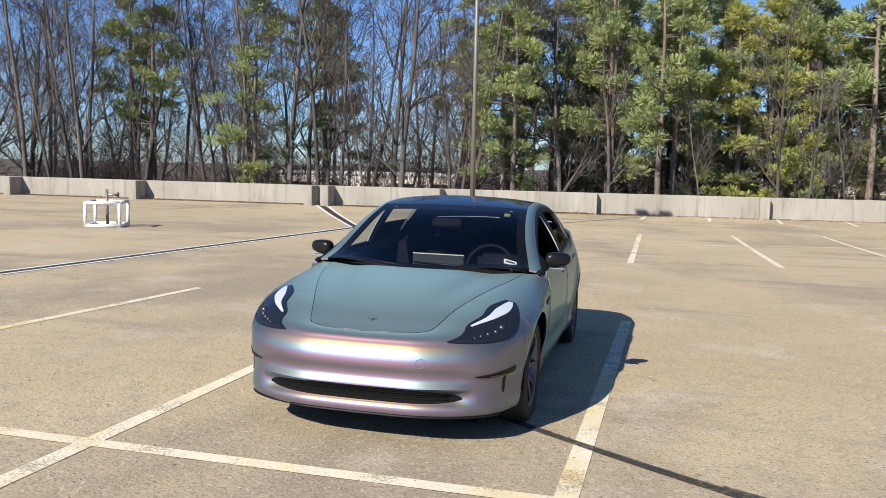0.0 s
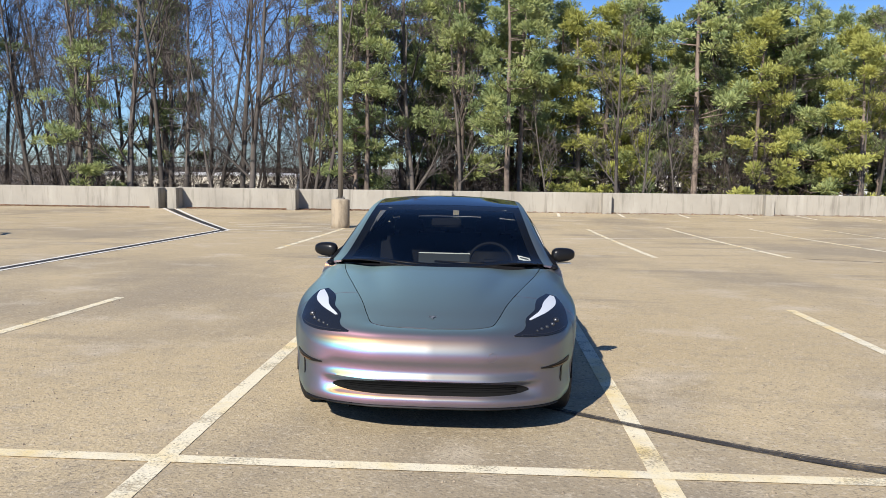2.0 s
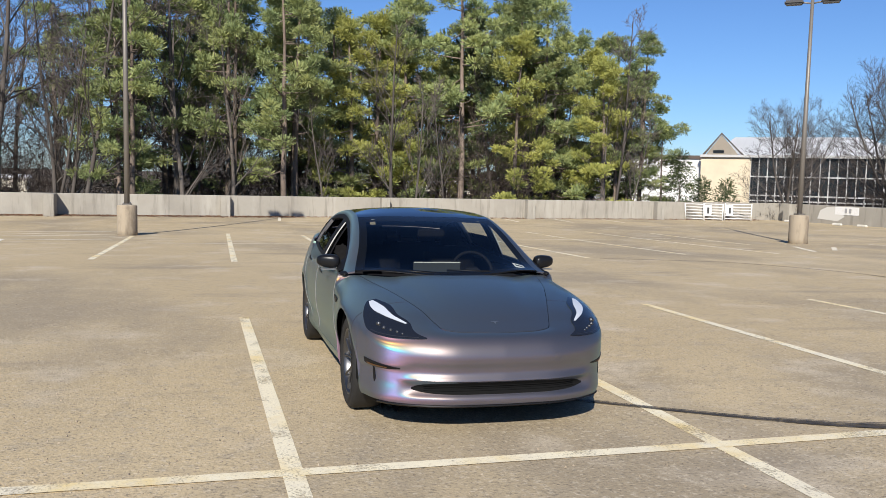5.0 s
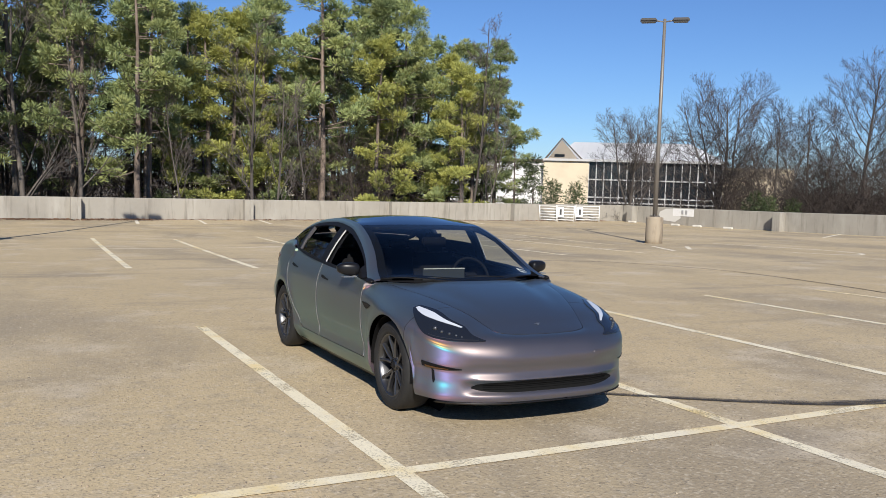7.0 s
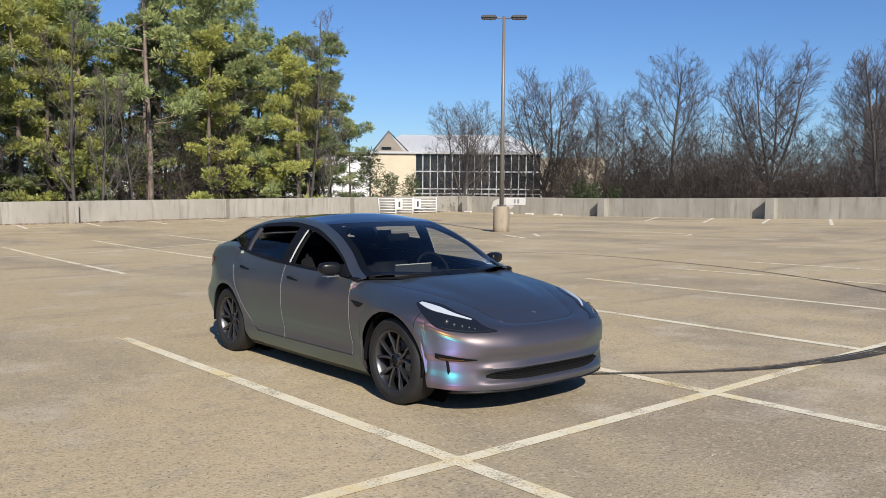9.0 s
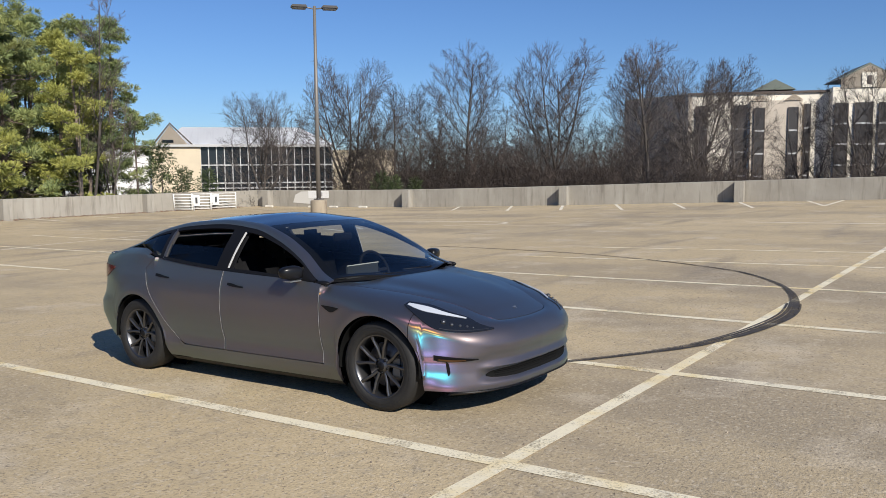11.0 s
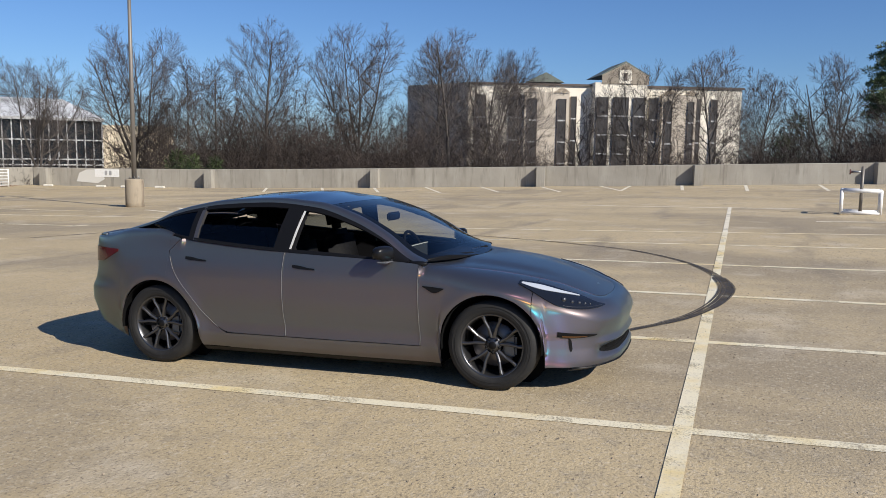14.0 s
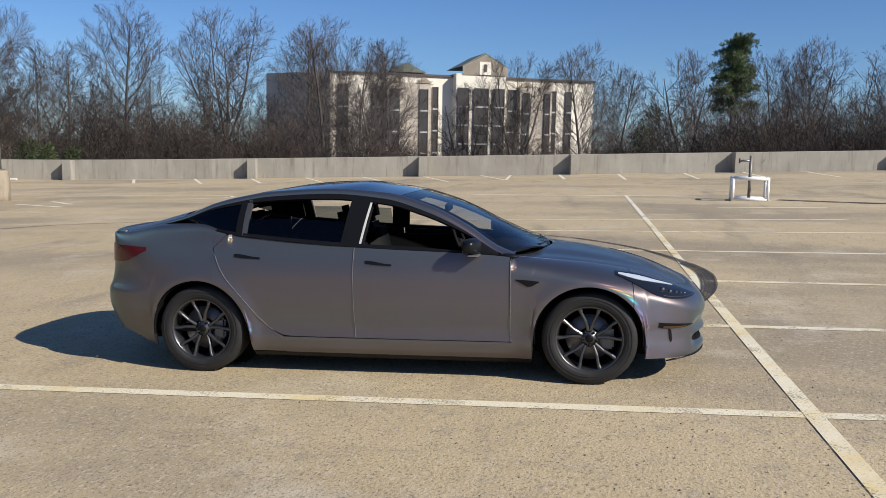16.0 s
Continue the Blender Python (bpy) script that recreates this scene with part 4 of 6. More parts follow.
# wedge is the light guide and also the painted sky reflection
decal([(3.3, 0.685, 0.688), (3.8, 0.710, 0.719), (4.2, 0.727, 0.742), (4.6, 0.744, 0.764), (5.0, 0.767, 0.782), (5.27, 0.786, 0.793)], M_DRL, "light_guide", 0.009, 20, 5, lamps, "light guide whitened by a painted sky reflection", 0.004)
decal([(2.25, 0.616, 0.619), (2.9, 0.617, 0.621), (3.5, 0.627, 0.631), (3.85, 0.641, 0.645)], M_RIM, "lower_trim", 0.008, 20, 2, lamps, "", 0.003)
for s0, z0, r in ((3.85, 0.682, 0.020), (3.58, 0.664, 0.015), (3.34, 0.654, 0.013), (3.12, 0.646, 0.011), (2.90, 0.638, 0.009)):
    bm = bmesh.new()
    p = shell(s0, z0)
    bmesh.ops.create_uvsphere(bm, u_segments=14, v_segments=10, radius=r, matrix=Matrix.Translation(p + Vector((0.002, -0.006, 0.0))))
    both("projector", bm, M_CHROME if r > 0.02 else M_RIM, parents=lamps)
# fog recess, side slit and the lower intake
decal([(2.55, 0.420, 0.425), (3.1, 0.413, 0.438), (3.7, 0.416, 0.453), (4.0, 0.425, 0.461)], M_BLACK, "fog_recess", 0.004, 18, 4, None, "black corner recess")
decal([(3.0, 0.420, 0.424), (3.5, 0.418, 0.428), (3.85, 0.424, 0.434)], M_AMBER, "side_marker", 0.008, 14, 2, None, "dull amber side marker", 0.003)
decal([(3.50, 0.330, 0.340), (3.545, 0.312, 0.400), (3.59, 0.335, 0.408), (3.62, 0.390, 0.412)], M_BLACK, "air_slit", 0.004, 12, 6, None, "black air curtain slit")
INT = [(0.0, 0.262, 0.338), (0.8, 0.262, 0.337), (1.5, 0.266, 0.330), (2.0, 0.276, 0.318), (2.25, 0.290, 0.300)]
lo_, hi_ = spl([p[0] for p in INT], [p[1] for p in INT]), spl([p[0] for p in INT], [p[2] for p in INT])


def intake_fn(u, v):
    a = u * 2 - 1
    s = abs(a) * 2.25
    p = shell(s, lo_(s) + (hi_(s) - lo_(s)) * v)
    return Vector((math.copysign(p.x, a), p.y - 0.004, p.z))


grille = sharp(part("lower_grille", sheet(intake_fn, 48, 6, 0.008), M_UNDER, car, "black lower air intake"))
for z in (0.285, 0.300, 0.315):
    bm = bmesh.new()
    tube(bm, [Vector((math.copysign(shell(abs(a) * 1.9, z).x, a), shell(abs(a) * 1.9, z).y - 0.007, z)) for a in [k / 8 - 1 for k in range(17)]], 0.003, 4)
    part("slat", bm, M_UNDER, grille)
sharp(part("front_lip", sheet(lambda u, v: Vector((math.copysign(shell(abs(u * 2 - 1) * 3.4, 0.196).x, u * 2 - 1), shell(abs(u * 2 - 1) * 3.4, 0.196).y - 0.004 + 0.06 * v, 0.194 - 0.020 * v)), 40, 3, 0.008), M_BLACK, car))
bm = bmesh.new()
p = shell(1.25, 0.50)
lathe(bm, [(0.026, 0.001), (0.028, 0.002), (0.029, 0.0)], 20, "z", Matrix.Translation(p) @ pose(0, 0, 0, 90, 0, 12))
part("tow_cover", bm, M_PAINT, car, "round tow hook cover")
# tail lamps
decal([(sa(1.90), 0.936, 0.957), (sa(2.02), 0.880, 0.962), (15.2, 0.845, 0.966), (16, 0.835, 0.970), (17, 0.86, 0.965), (17.6, 0.90, 0.955)], M_RED, "tail_light", 0.006, 26, 6, None, "dark red wraparound tail light")


# pale strips along the door seams, painted for edges that catch the sun
def seam_glint_strip(y_of, z_of, parents):
    def fn(u, v):
        s, z = s_at(y_of(u) + 0.0035 * v), z_of(u)
        p = shell(s, z)
        a, b = shell(s + 0.02, z) - shell(s - 0.02, z), shell(s, z + 0.004) - shell(s, z - 0.004)
        return p + a.cross(b).normalized() * 0.003
    both("seam_glint", sheet(fn, 24, 1, 0.003), M_SEAMGLINT, label="pale strip painted as sun glint on the door seam", parents=parents)


seam_glint_strip(lambda u: 0.2405, lambda u: 0.305 + u * (belt_z(0.24) - 0.31), rd)
seam_glint_strip(lambda u: -0.8925, lambda u: 0.305 + u * (belt_z(-0.89) - 0.33), fd)
seam_glint_strip(lambda u: 0.86 + 0.452 * u, lambda u: seam_lo(0.86 + 0.452 * u), rd)


# mirrors
def mirror():
    bm = bmesh.new()
    bmesh.ops.create_uvsphere(bm, u_segments=28, v_segments=18, radius=1.0)
    for v in bm.verts:
        q = [math.copysign(abs(k) ** 0.70, k) for k in v.co]
        k = (q[0] + 1) / 2
        v.co = Vector((0.930 + 0.092 * q[0], -0.632 + (0.070 - 0.026 * k) * q[1] + 0.03 * k, 0.992 + 0.010 * k + (0.064 - 0.018 * k) * q[2]))
    a, b = both("mirror", bm, M_MIRROR, label="black door mirror")
    both("mirror_glass", bx(0.868, 0.985, -0.575, -0.563, 0.957, 1.036, bevel=0.003), M_GLOSS, parents=(a, b), smooth=False)
    bm = bmesh.new()
    tube(bm, [(0.815, -0.66, 0.925), (0.87, -0.65, 0.945), (0.90, -0.64, 0.950)], [0.030, 0.022, 0.020], 8)
    both("mirror_arm", bm, M_GLOSS, parents=(a, b))
    both("mirror_edge", bx(0.87, 0.99, -0.68, -0.60, 0.930, 0.938, bevel=0.003), M_STEEL, parents=(a, b), smooth=False)


mirror()


# wheels
def wheel(side, yc):
    top = new("wheel")
    top.parent = car
    top.matrix_basis = pose(0.776 * side, yc, 0.334, 0, 0, 0 if side > 0 else 180)
    bm = bmesh.new()
    lathe(bm, [(0.232, 0.098), (0.240, 0.112), (0.262, 0.119), (0.300, 0.118), (0.322, 0.106), (0.332, 0.088), (0.334, 0.05), (0.334, -0.06), (0.328, -0.095), (0.31, -0.115), (0.26, -0.117), (0.232, -0.105)], 56, "x")
    tyre = part("tyre", bm, M_TYRE, top, "black road tyre")
    bm = bmesh.new()
    for r in (0.272, 0.292):
        lathe(bm, [(r - 0.002, 0.1195), (r, 0.1215), (r + 0.002, 0.1195)], 56, "x")
    part("sidewall_ring", bm, M_TYRE, tyre)
    bm = bmesh.new()
    lathe(bm, [(0.236, 0.103), (0.240, 0.106), (0.234, 0.108), (0.224, 0.100), (0.216, 0.07), (0.21, 0.02), (0.215, -0.10), (0.234, -0.106)], 56, "x")
    rim = part("rim", bm, M_RIM, top, "dark grey alloy rim")
    bm = bmesh.new()
    lathe(bm, [(0.0, 0.080), (0.030, 0.080), (0.034, 0.074), (0.060, 0.068), (0.066, 0.060), (0.064, 0.03), (0.0, 0.03)], 30, "x")
    part("hub", bm, M_RIM, rim)
    for k in range(5):
        for d in (-1, 1):
            a0, a1 = radians(72 * k + d * 8 + 18), radians(72 * k + d * 17 + 18)
            bm = bmesh.new()
            pts = []
            for r, a, hw, x in ((0.055, a0, 0.013, 0.076), (0.13, (a0 + a1) / 2, 0.0105, 0.088), (0.19, a1, 0.0105, 0.097), (0.229, a1, 0.015, 0.100)):
                c = Vector((0, math.cos(a) * r, math.sin(a) * r))
                t = Vector((0, -math.sin(a), math.cos(a)))
                pts.append([c + t * hw + Vector((x - 0.006, 0, 0)), c + t * hw * 0.35 + Vector((x, 0, 0)), c - t * hw * 0.35 + Vector((x, 0, 0)), c - t * hw + Vector((x - 0.006, 0, 0)), c - t * hw + Vector((x - 0.032, 0, 0)), c + t * hw + Vector((x - 0.032, 0, 0))])
            rows = [[bm.verts.new(q) for q in row] for row in pts]
            for q, w8 in zip(rows, rows[1:]):
                for j in range(6):
                    bm.faces.new((q[j], w8[j], w8[(j + 1) % 6], q[(j + 1) % 6]))
            bmesh.ops.recalc_face_normals(bm, faces=bm.faces)
            part("spoke", bm, M_RIM, rim, smooth=False)
    for k in range(5):
        a = radians(72 * k + 54)
        bm = bmesh.new()
        lathe(bm, [(0.0, 0.080), (0.008, 0.080), (0.010, 0.07), (0.010, 0.06)], 10, "x", Matrix.Translation((0, math.cos(a) * 0.052, math.sin(a) * 0.052)))
        part("lug_nut", bm, M_BLACK, rim)
    bm = bmesh.new()
    lathe(bm, [(0.0, 0.084), (0.027, 0.084), (0.030, 0.079)], 16, "x")
    part("centre_cap", bm, M_BLACK, rim)
    bm = bmesh.new()
    lathe(bm, [(0.07, 0.02), (0.165, 0.02), (0.167, 0.01), (0.165, 0.0), (0.07, 0.0)], 40, "x")
    part("brake_disc", bm, M_DISC, top, "steel brake disc")
    bm = bmesh.new()
    box(bm, -0.02, 0.055, 0.075, 0.17, -0.08, 0.08, 0.015)
    part("caliper", bm, M_CALIPER, top, smooth=False)
    return top


for side in (-1, 1):
    for yc in (-1.4375, 1.4475):
        wheel(side, yc)


# dark shells inside the arches and under the floor
def liner(yc):
    def fn(u, v):
        a = math.pi * (1.08 * u - 0.04)
        return Vector((0.56 + 0.325 * v, yc + math.cos(a) * (ARCH_RAD - 0.004 + 0.02 * (1 - v)), 0.335 + math.sin(a) * (ARCH_RAD - 0.004 + 0.02 * (1 - v))))
    return sheet(fn, 24, 2, 0.006)


for yc in (ARCH_F, ARCH_R):
    both("wheel_liner", liner(yc), M_UNDER)
    bm = bmesh.new()
    lathe(bm, [(0.0, 0.0), (0.40, 0.0)], 24, "x", pose(0.565, yc, 0.335))
    both("liner_wall", bm, M_UNDER)
part("underbody", merged(bx(-0.80, 0.80, -1.02, 1.04, 0.135, 0.30, bevel=0.02), bx(-0.54, 0.54, -2.08, -1.0, 0.15, 0.55, bevel=0.03), bx(-0.54, 0.54, 1.0, 2.2, 0.18, 0.72, bevel=0.03)), M_UNDER, car, "dark underbody", False)
part("bulkhead", bx(-0.70, 0.70, -1.25, -0.98, 0.3, 0.86, bevel=0.02), M_UNDER, car, "", False)

# ---- the cabin ----
part("cabin_floor", bx(-0.82, 0.82, -1.0, 1.9, 0.30, 0.36, bevel=0.01), M_DASH, car, "", False)
both("door_card", sheet(lambda u, v: base_pt(s_at(-0.85 + 2.1 * u), 0.34 + 0.58 * v) - Vector((0.075, 0, 0)), 14, 4, 0.02), M_DASH, smooth=True)
part("dashboard", sheet(lambda u, v: Vector(((u * 2 - 1) * (0.78 - 0.02 * v), -1.0 + 0.22 * (u * 2 - 1) ** 2 * (1 - v) + 0.42 * v, 0.885 + 0.020 * math.sin(v * 2.6) - 0.05 * v ** 4)), 20, 8, 0.05), M_DASH, car, "dark dashboard")
part("dash_face", bx(-0.76, 0.76, -0.62, -0.56, 0.55, 0.87, bevel=0.02), M_DASH, car, "", False)
screen = part("touch_screen", bx(-0.205, 0.205, -0.545, -0.525, 0.795, 0.985, bevel=0.006), M_SCREEN, car, "centre touch screen seen from behind", False)
part("screen_edge", bx(-0.203, 0.203, -0.548, -0.545, 0.977, 0.985), M_TRIM, screen, "", False)
part("console", bx(-0.12, 0.12, -0.55, 0.45, 0.36, 0.60, bevel=0.03), M_DASH, car, "", False)


def steering():
    bm = bmesh.new()
    n, k = 28, 8
    m = pose(0.37, -0.36, 0.885, 68, 0, 0)
    ring = [[bm.verts.new(m @ Vector(((0.182 + 0.015 * math.cos(b * math.tau / k)) * math.cos(a * math.tau / n), (0.182 + 0.015 * math.cos(b * math.tau / k)) * math.sin(a * math.tau / n), 0.015 * math.sin(b * math.tau / k)))) for b in range(k)] for a in range(n)]
    for a in range(n):
        for b in range(k):
            bm.faces.new((ring[a][b], ring[(a + 1) % n][b], ring[(a + 1) % n][(b + 1) % k], ring[a][(b + 1) % k]))
    w = part("steering_wheel", bm, M_SEAT, car, "black steering wheel")
    bm = bmesh.new()
    box(bm, -0.075, 0.075, -0.07, 0.05, -0.03, 0.01, 0.02, m)
    box(bm, -0.175, 0.175, -0.02, 0.012, -0.012, 0.004, 0.004, m)
    box(bm, -0.015, 0.015, -0.175, -0.05, -0.012, 0.004, 0.004, m)
    part("steering_hub", bm, M_DASH, w, "", False)


steering()


def seat(x, y, back=1.10, head=1.27):
    top = new("seat")
    top.parent = car
    top.matrix_basis = pose(x, y, 0.36)
    part("cushion", bx(-0.26, 0.26, -0.30, 0.22, 0.08, 0.24, bevel=0.05), M_SEAT, top)
    bm = bmesh.new()
    box(bm, -0.25, 0.25, -0.065, 0.065, 0.0, back - 0.55, 0.055, pose(0, 0.24, 0.17, -14, 0, 0))
    part("backrest", bm, M_SEAT, top)
    bm = bmesh.new()
    box(bm, -0.13, 0.13, -0.05, 0.05, 0.0, 0.19, 0.045, pose(0, 0.365, 0.71, -10, 0, 0))
    part("headrest", bm, M_SEAT, top)


seat(-0.37, 0.05)
seat(0.37, 0.05)
bench = new("rear_seat")
bench.parent = car
part("cushion", bx(-0.66, 0.66, 0.72, 1.24, 0.40, 0.58, bevel=0.05), M_SEAT, bench)
bm = bmesh.new()
box(bm, -0.66, 0.66, -0.07, 0.07, 0, 0.56, 0.06, pose(0, 1.24, 0.52, -20, 0, 0))
part("backrest", bm, M_SEAT, bench)
for x in (-0.42, 0, 0.42):
    bm = bmesh.new()
    box(bm, -0.12, 0.12, -0.045, 0.045, 0, 0.15, 0.04, pose(x, 1.43, 1.02, -14, 0, 0))
    part("headrest", bm, M_SEAT, bench)
part("parcel_shelf", bx(-0.62, 0.62, 1.44, 1.80, 1.0, 1.03, bevel=0.01), M_DASH, car, "", False)
both("pillar_trim", sheet(lambda u, v: cabin(0.185 + 0.12 * u - 0.05 * v, 0.02 + 0.95 * v) - Vector((0.045, 0, 0)), 3, 8, 0.008), M_DASH)
both("door_edge_trim", sheet(lambda u, v: cabin(0.200 + 0.014 * u - 0.055 * v, 0.03 + 0.92 * v) - Vector((0.006, 0, 0)), 2, 8, 0.008), M_TRIM, label="bright edge of the centre pillar")
both("rear_pillar_trim", sheet(lambda u, v: cabin(1.16 + 0.3 * u, 0.05 + 0.85 * v) - Vector((0.07, 0, 0)), 4, 6, 0.008), M_DASH)
part("rear_view_mirror", bx(-0.12, 0.12, -0.33, -0.30, 1.185, 1.255, bevel=0.012), M_BLACK, car, "", False)
both("sun_visor", bx(0.10, 0.50, -0.14, -0.02, 1.315, 1.328, bevel=0.004), M_TRIM, label="light grey sun visor", smooth=False)
st = part("inspection_sticker", sheet(lambda u, v: crown_pt(0.76 + 0.125 * u, -0.895 + 0.065 * v) - Vector((0, 0, 0.011)), 4, 3, 0.001), M_PAPER, car, "white inspection sticker on the windshield", False)
part("print_bar", sheet(lambda u, v: crown_pt(0.78 + 0.085 * u, -0.872 + 0.022 * v) - Vector((0, 0, 0.0095)), 3, 2, 0.0005), M_BAR, st, "", False)

# ---- woods ----
def leaf_card(verts, faces, p, d, size, rng):
    a = d.orthogonal().normalized()
    a.rotate(Matrix.Rotation(rng.uniform(0, 6.3), 3, d))
    b = d.cross(a)
    w8 = size * rng.uniform(0.09, 0.18)
    k = len(verts)
    verts += [p - a * w8 * 0.3, p + a * w8 * 0.3, p + d * size + a * w8 * 0.5 + b * 0.1 * size, p + d * size * 1.1 - a * w8 * 0.5 - b * 0.1 * size]
    faces.append((k, k + 1, k + 2, k + 3))


def rand_dir(rng):
    v = Vector((rng.gauss(0, 1), rng.gauss(0, 1), rng.gauss(0, 1)))
    return v.normalized()


def pine_master(seed, height, leaves, bare=0.35, spread=3.4, needle=M_NEEDLES, n=28):
    rng = random.Random(seed)
    top = new("pine_tree")
    bm = bmesh.new()
    lean = (rng.uniform(-0.5, 0.5), rng.uniform(-0.5, 0.5))
    pts = [(lean[0] * (k / 8) ** 2 + rng.uniform(-0.06, 0.06), lean[1] * (k / 8) ** 2 + rng.uniform(-0.06, 0.06), height * k / 8) for k in range(9)]
    tube(bm, pts, [0.24 * (1 - 0.85 * k / 8) + 0.01 for k in range(9)], 8)
    verts, faces = [], []
    clumps = []
    for i in range(n):
        f = bare + (1 - bare) * (i + rng.random()) / n
        z = height * f
        k = min(7, int(f * 8))
        u = f * 8 - k
        base = Vector(pts[k]).lerp(Vector(pts[k + 1]), u)
        ang = rng.uniform(0, math.tau)
        taper = 1 - max(0, (f - 0.55) / 0.45) ** 1.6 * 0.8
        ln = spread * rng.uniform(0.45, 1.05) * taper
        tip = base + Vector((math.cos(ang) * ln, math.sin(ang) * ln, ln * rng.uniform(-0.1, 0.45)))
        mid = base.lerp(tip, 0.55) + Vector((0, 0, -0.12 * ln))
        tube(bm, [base, mid, tip], [0.05 * taper + 0.012, 0.03, 0.01], 4, False)
        for j in range(rng.randint(2, 4)):
            q = mid.lerp(tip, rng.uniform(0.1, 1.0)) + Vector((rng.gauss(0, 0.42), rng.gauss(0, 0.42), rng.gauss(0.12, 0.22)))
            clumps.append((q, rng.uniform(0.30, 0.60)))
    for _ in range(6):
        clumps.append((Vector(pts[8]) + Vector((rng.gauss(0, 0.4), rng.gauss(0, 0.4), rng.uniform(-1, 0.2))), 0.5))
    per = leaves // len(clumps)
    for q, r in clumps:
        for _ in range(per):
            d = rand_dir(rng)
            p = q + Vector((d.x * r, d.y * r, d.z * r * 0.42)) * rng.random() ** 0.5
            o = (d + Vector((0, 0, 0.5))).normalized()
            leaf_card(verts, faces, p, o, rng.uniform(0.17, 0.34), rng)
    part("trunk", bm, M_PINEBARK, top)
    raw("crown", verts, faces, needle, top)
    return top


def bare_master(seed, height, crown, kids, trunk=0.22, start=0.3, upright=0.6):
    """A leafless tree: a trunk with limbs, branches and fine twigs; kids: how many on each level."""
    rng = random.Random(seed)
    top = new("bare_tree")
    bm, verts, faces = bmesh.new(), [], []

    def twig(pts, rad):
        d = (pts[-1] - pts[0]).normalized()
        a = d.orthogonal().normalized()
        b = d.cross(a)
        k0 = len(verts)
        for p, r in zip(pts, rad):
            for j in range(3):
                verts.append(p + (a * math.cos(j * 2.094) + b * math.sin(j * 2.094)) * r)
        for i in range(len(pts) - 1):
            for j in range(3):
                k = k0 + 3 * i
                faces.append((k + j, k + (j + 1) % 3, k + 3 + (j + 1) % 3, k + 3 + j))

    def grow(p, d, ln, r, level):
        steps = (7, 4, 2, 1, 1)[level]
        pts, rad = [p.copy()], [r]
        for k in range(steps):
            d = (d + rand_dir(rng) * (0.07, 0.14, 0.16, 0.12, 0.1)[level] + Vector((0, 0, (0.05, 0.10, 0.08, 0.06, 0.03)[level] * upright))).normalized()
            p = p + d * ln / steps
            pts.append(p.copy())
            rad.append(max(0.010, r * (1 - 0.8 * (k + 1) / steps)))
        if level == 4:
            a = (d.orthogonal() + rand_dir(rng) * 0.3).normalized() * rad[0]
            k = len(verts)
            verts.extend((pts[0] - a, pts[0] + a, pts[-1] + a * 0.5, pts[-1] - a * 0.5))
            faces.append((k, k + 1, k + 2, k + 3))
        elif level < 2:
            tube(bm, pts, rad, 7 if level == 0 else 4, False)
        else:
            twig(pts, rad)
        if level == 4:
            return
        many = kids[level]
        for k in range(many):
            lo = start if level == 0 else 0.2
            u = lo + (1 - lo) * (k + rng.random()) / many
            i = min(steps - 1, int(u * steps))
            q = pts[i].lerp(pts[i + 1], u * steps - i)
            dd = (pts[i + 1] - pts[i]).normalized()
            side = dd.orthogonal().normalized()
            side.rotate(Matrix.Rotation(rng.uniform(0, 6.3), 3, dd))
            nd = (dd * upright + side * rng.uniform(0.5, 0.95)).normalized()
            share = crown * math.sin(math.pi * (0.30 + 0.62 * u)) ** 0.8 if level == 0 else 0.55 * (1.2 - 0.5 * u)
            grow(q, nd, ln * share * rng.uniform(0.7, 1.1), max(0.015, rad[i] * (0.5, 0.6, 0.6, 0.6)[level]), level + 1)

    grow(Vector((0, 0, 0)), Vector((rng.uniform(-0.05, 0.05), rng.uniform(-0.05, 0.05), 1)), height * 0.92, trunk, 0)
    part("trunk", bm, M_GREYBARK, top)
    raw("crown", verts, faces, M_TWIG, top)
    return top


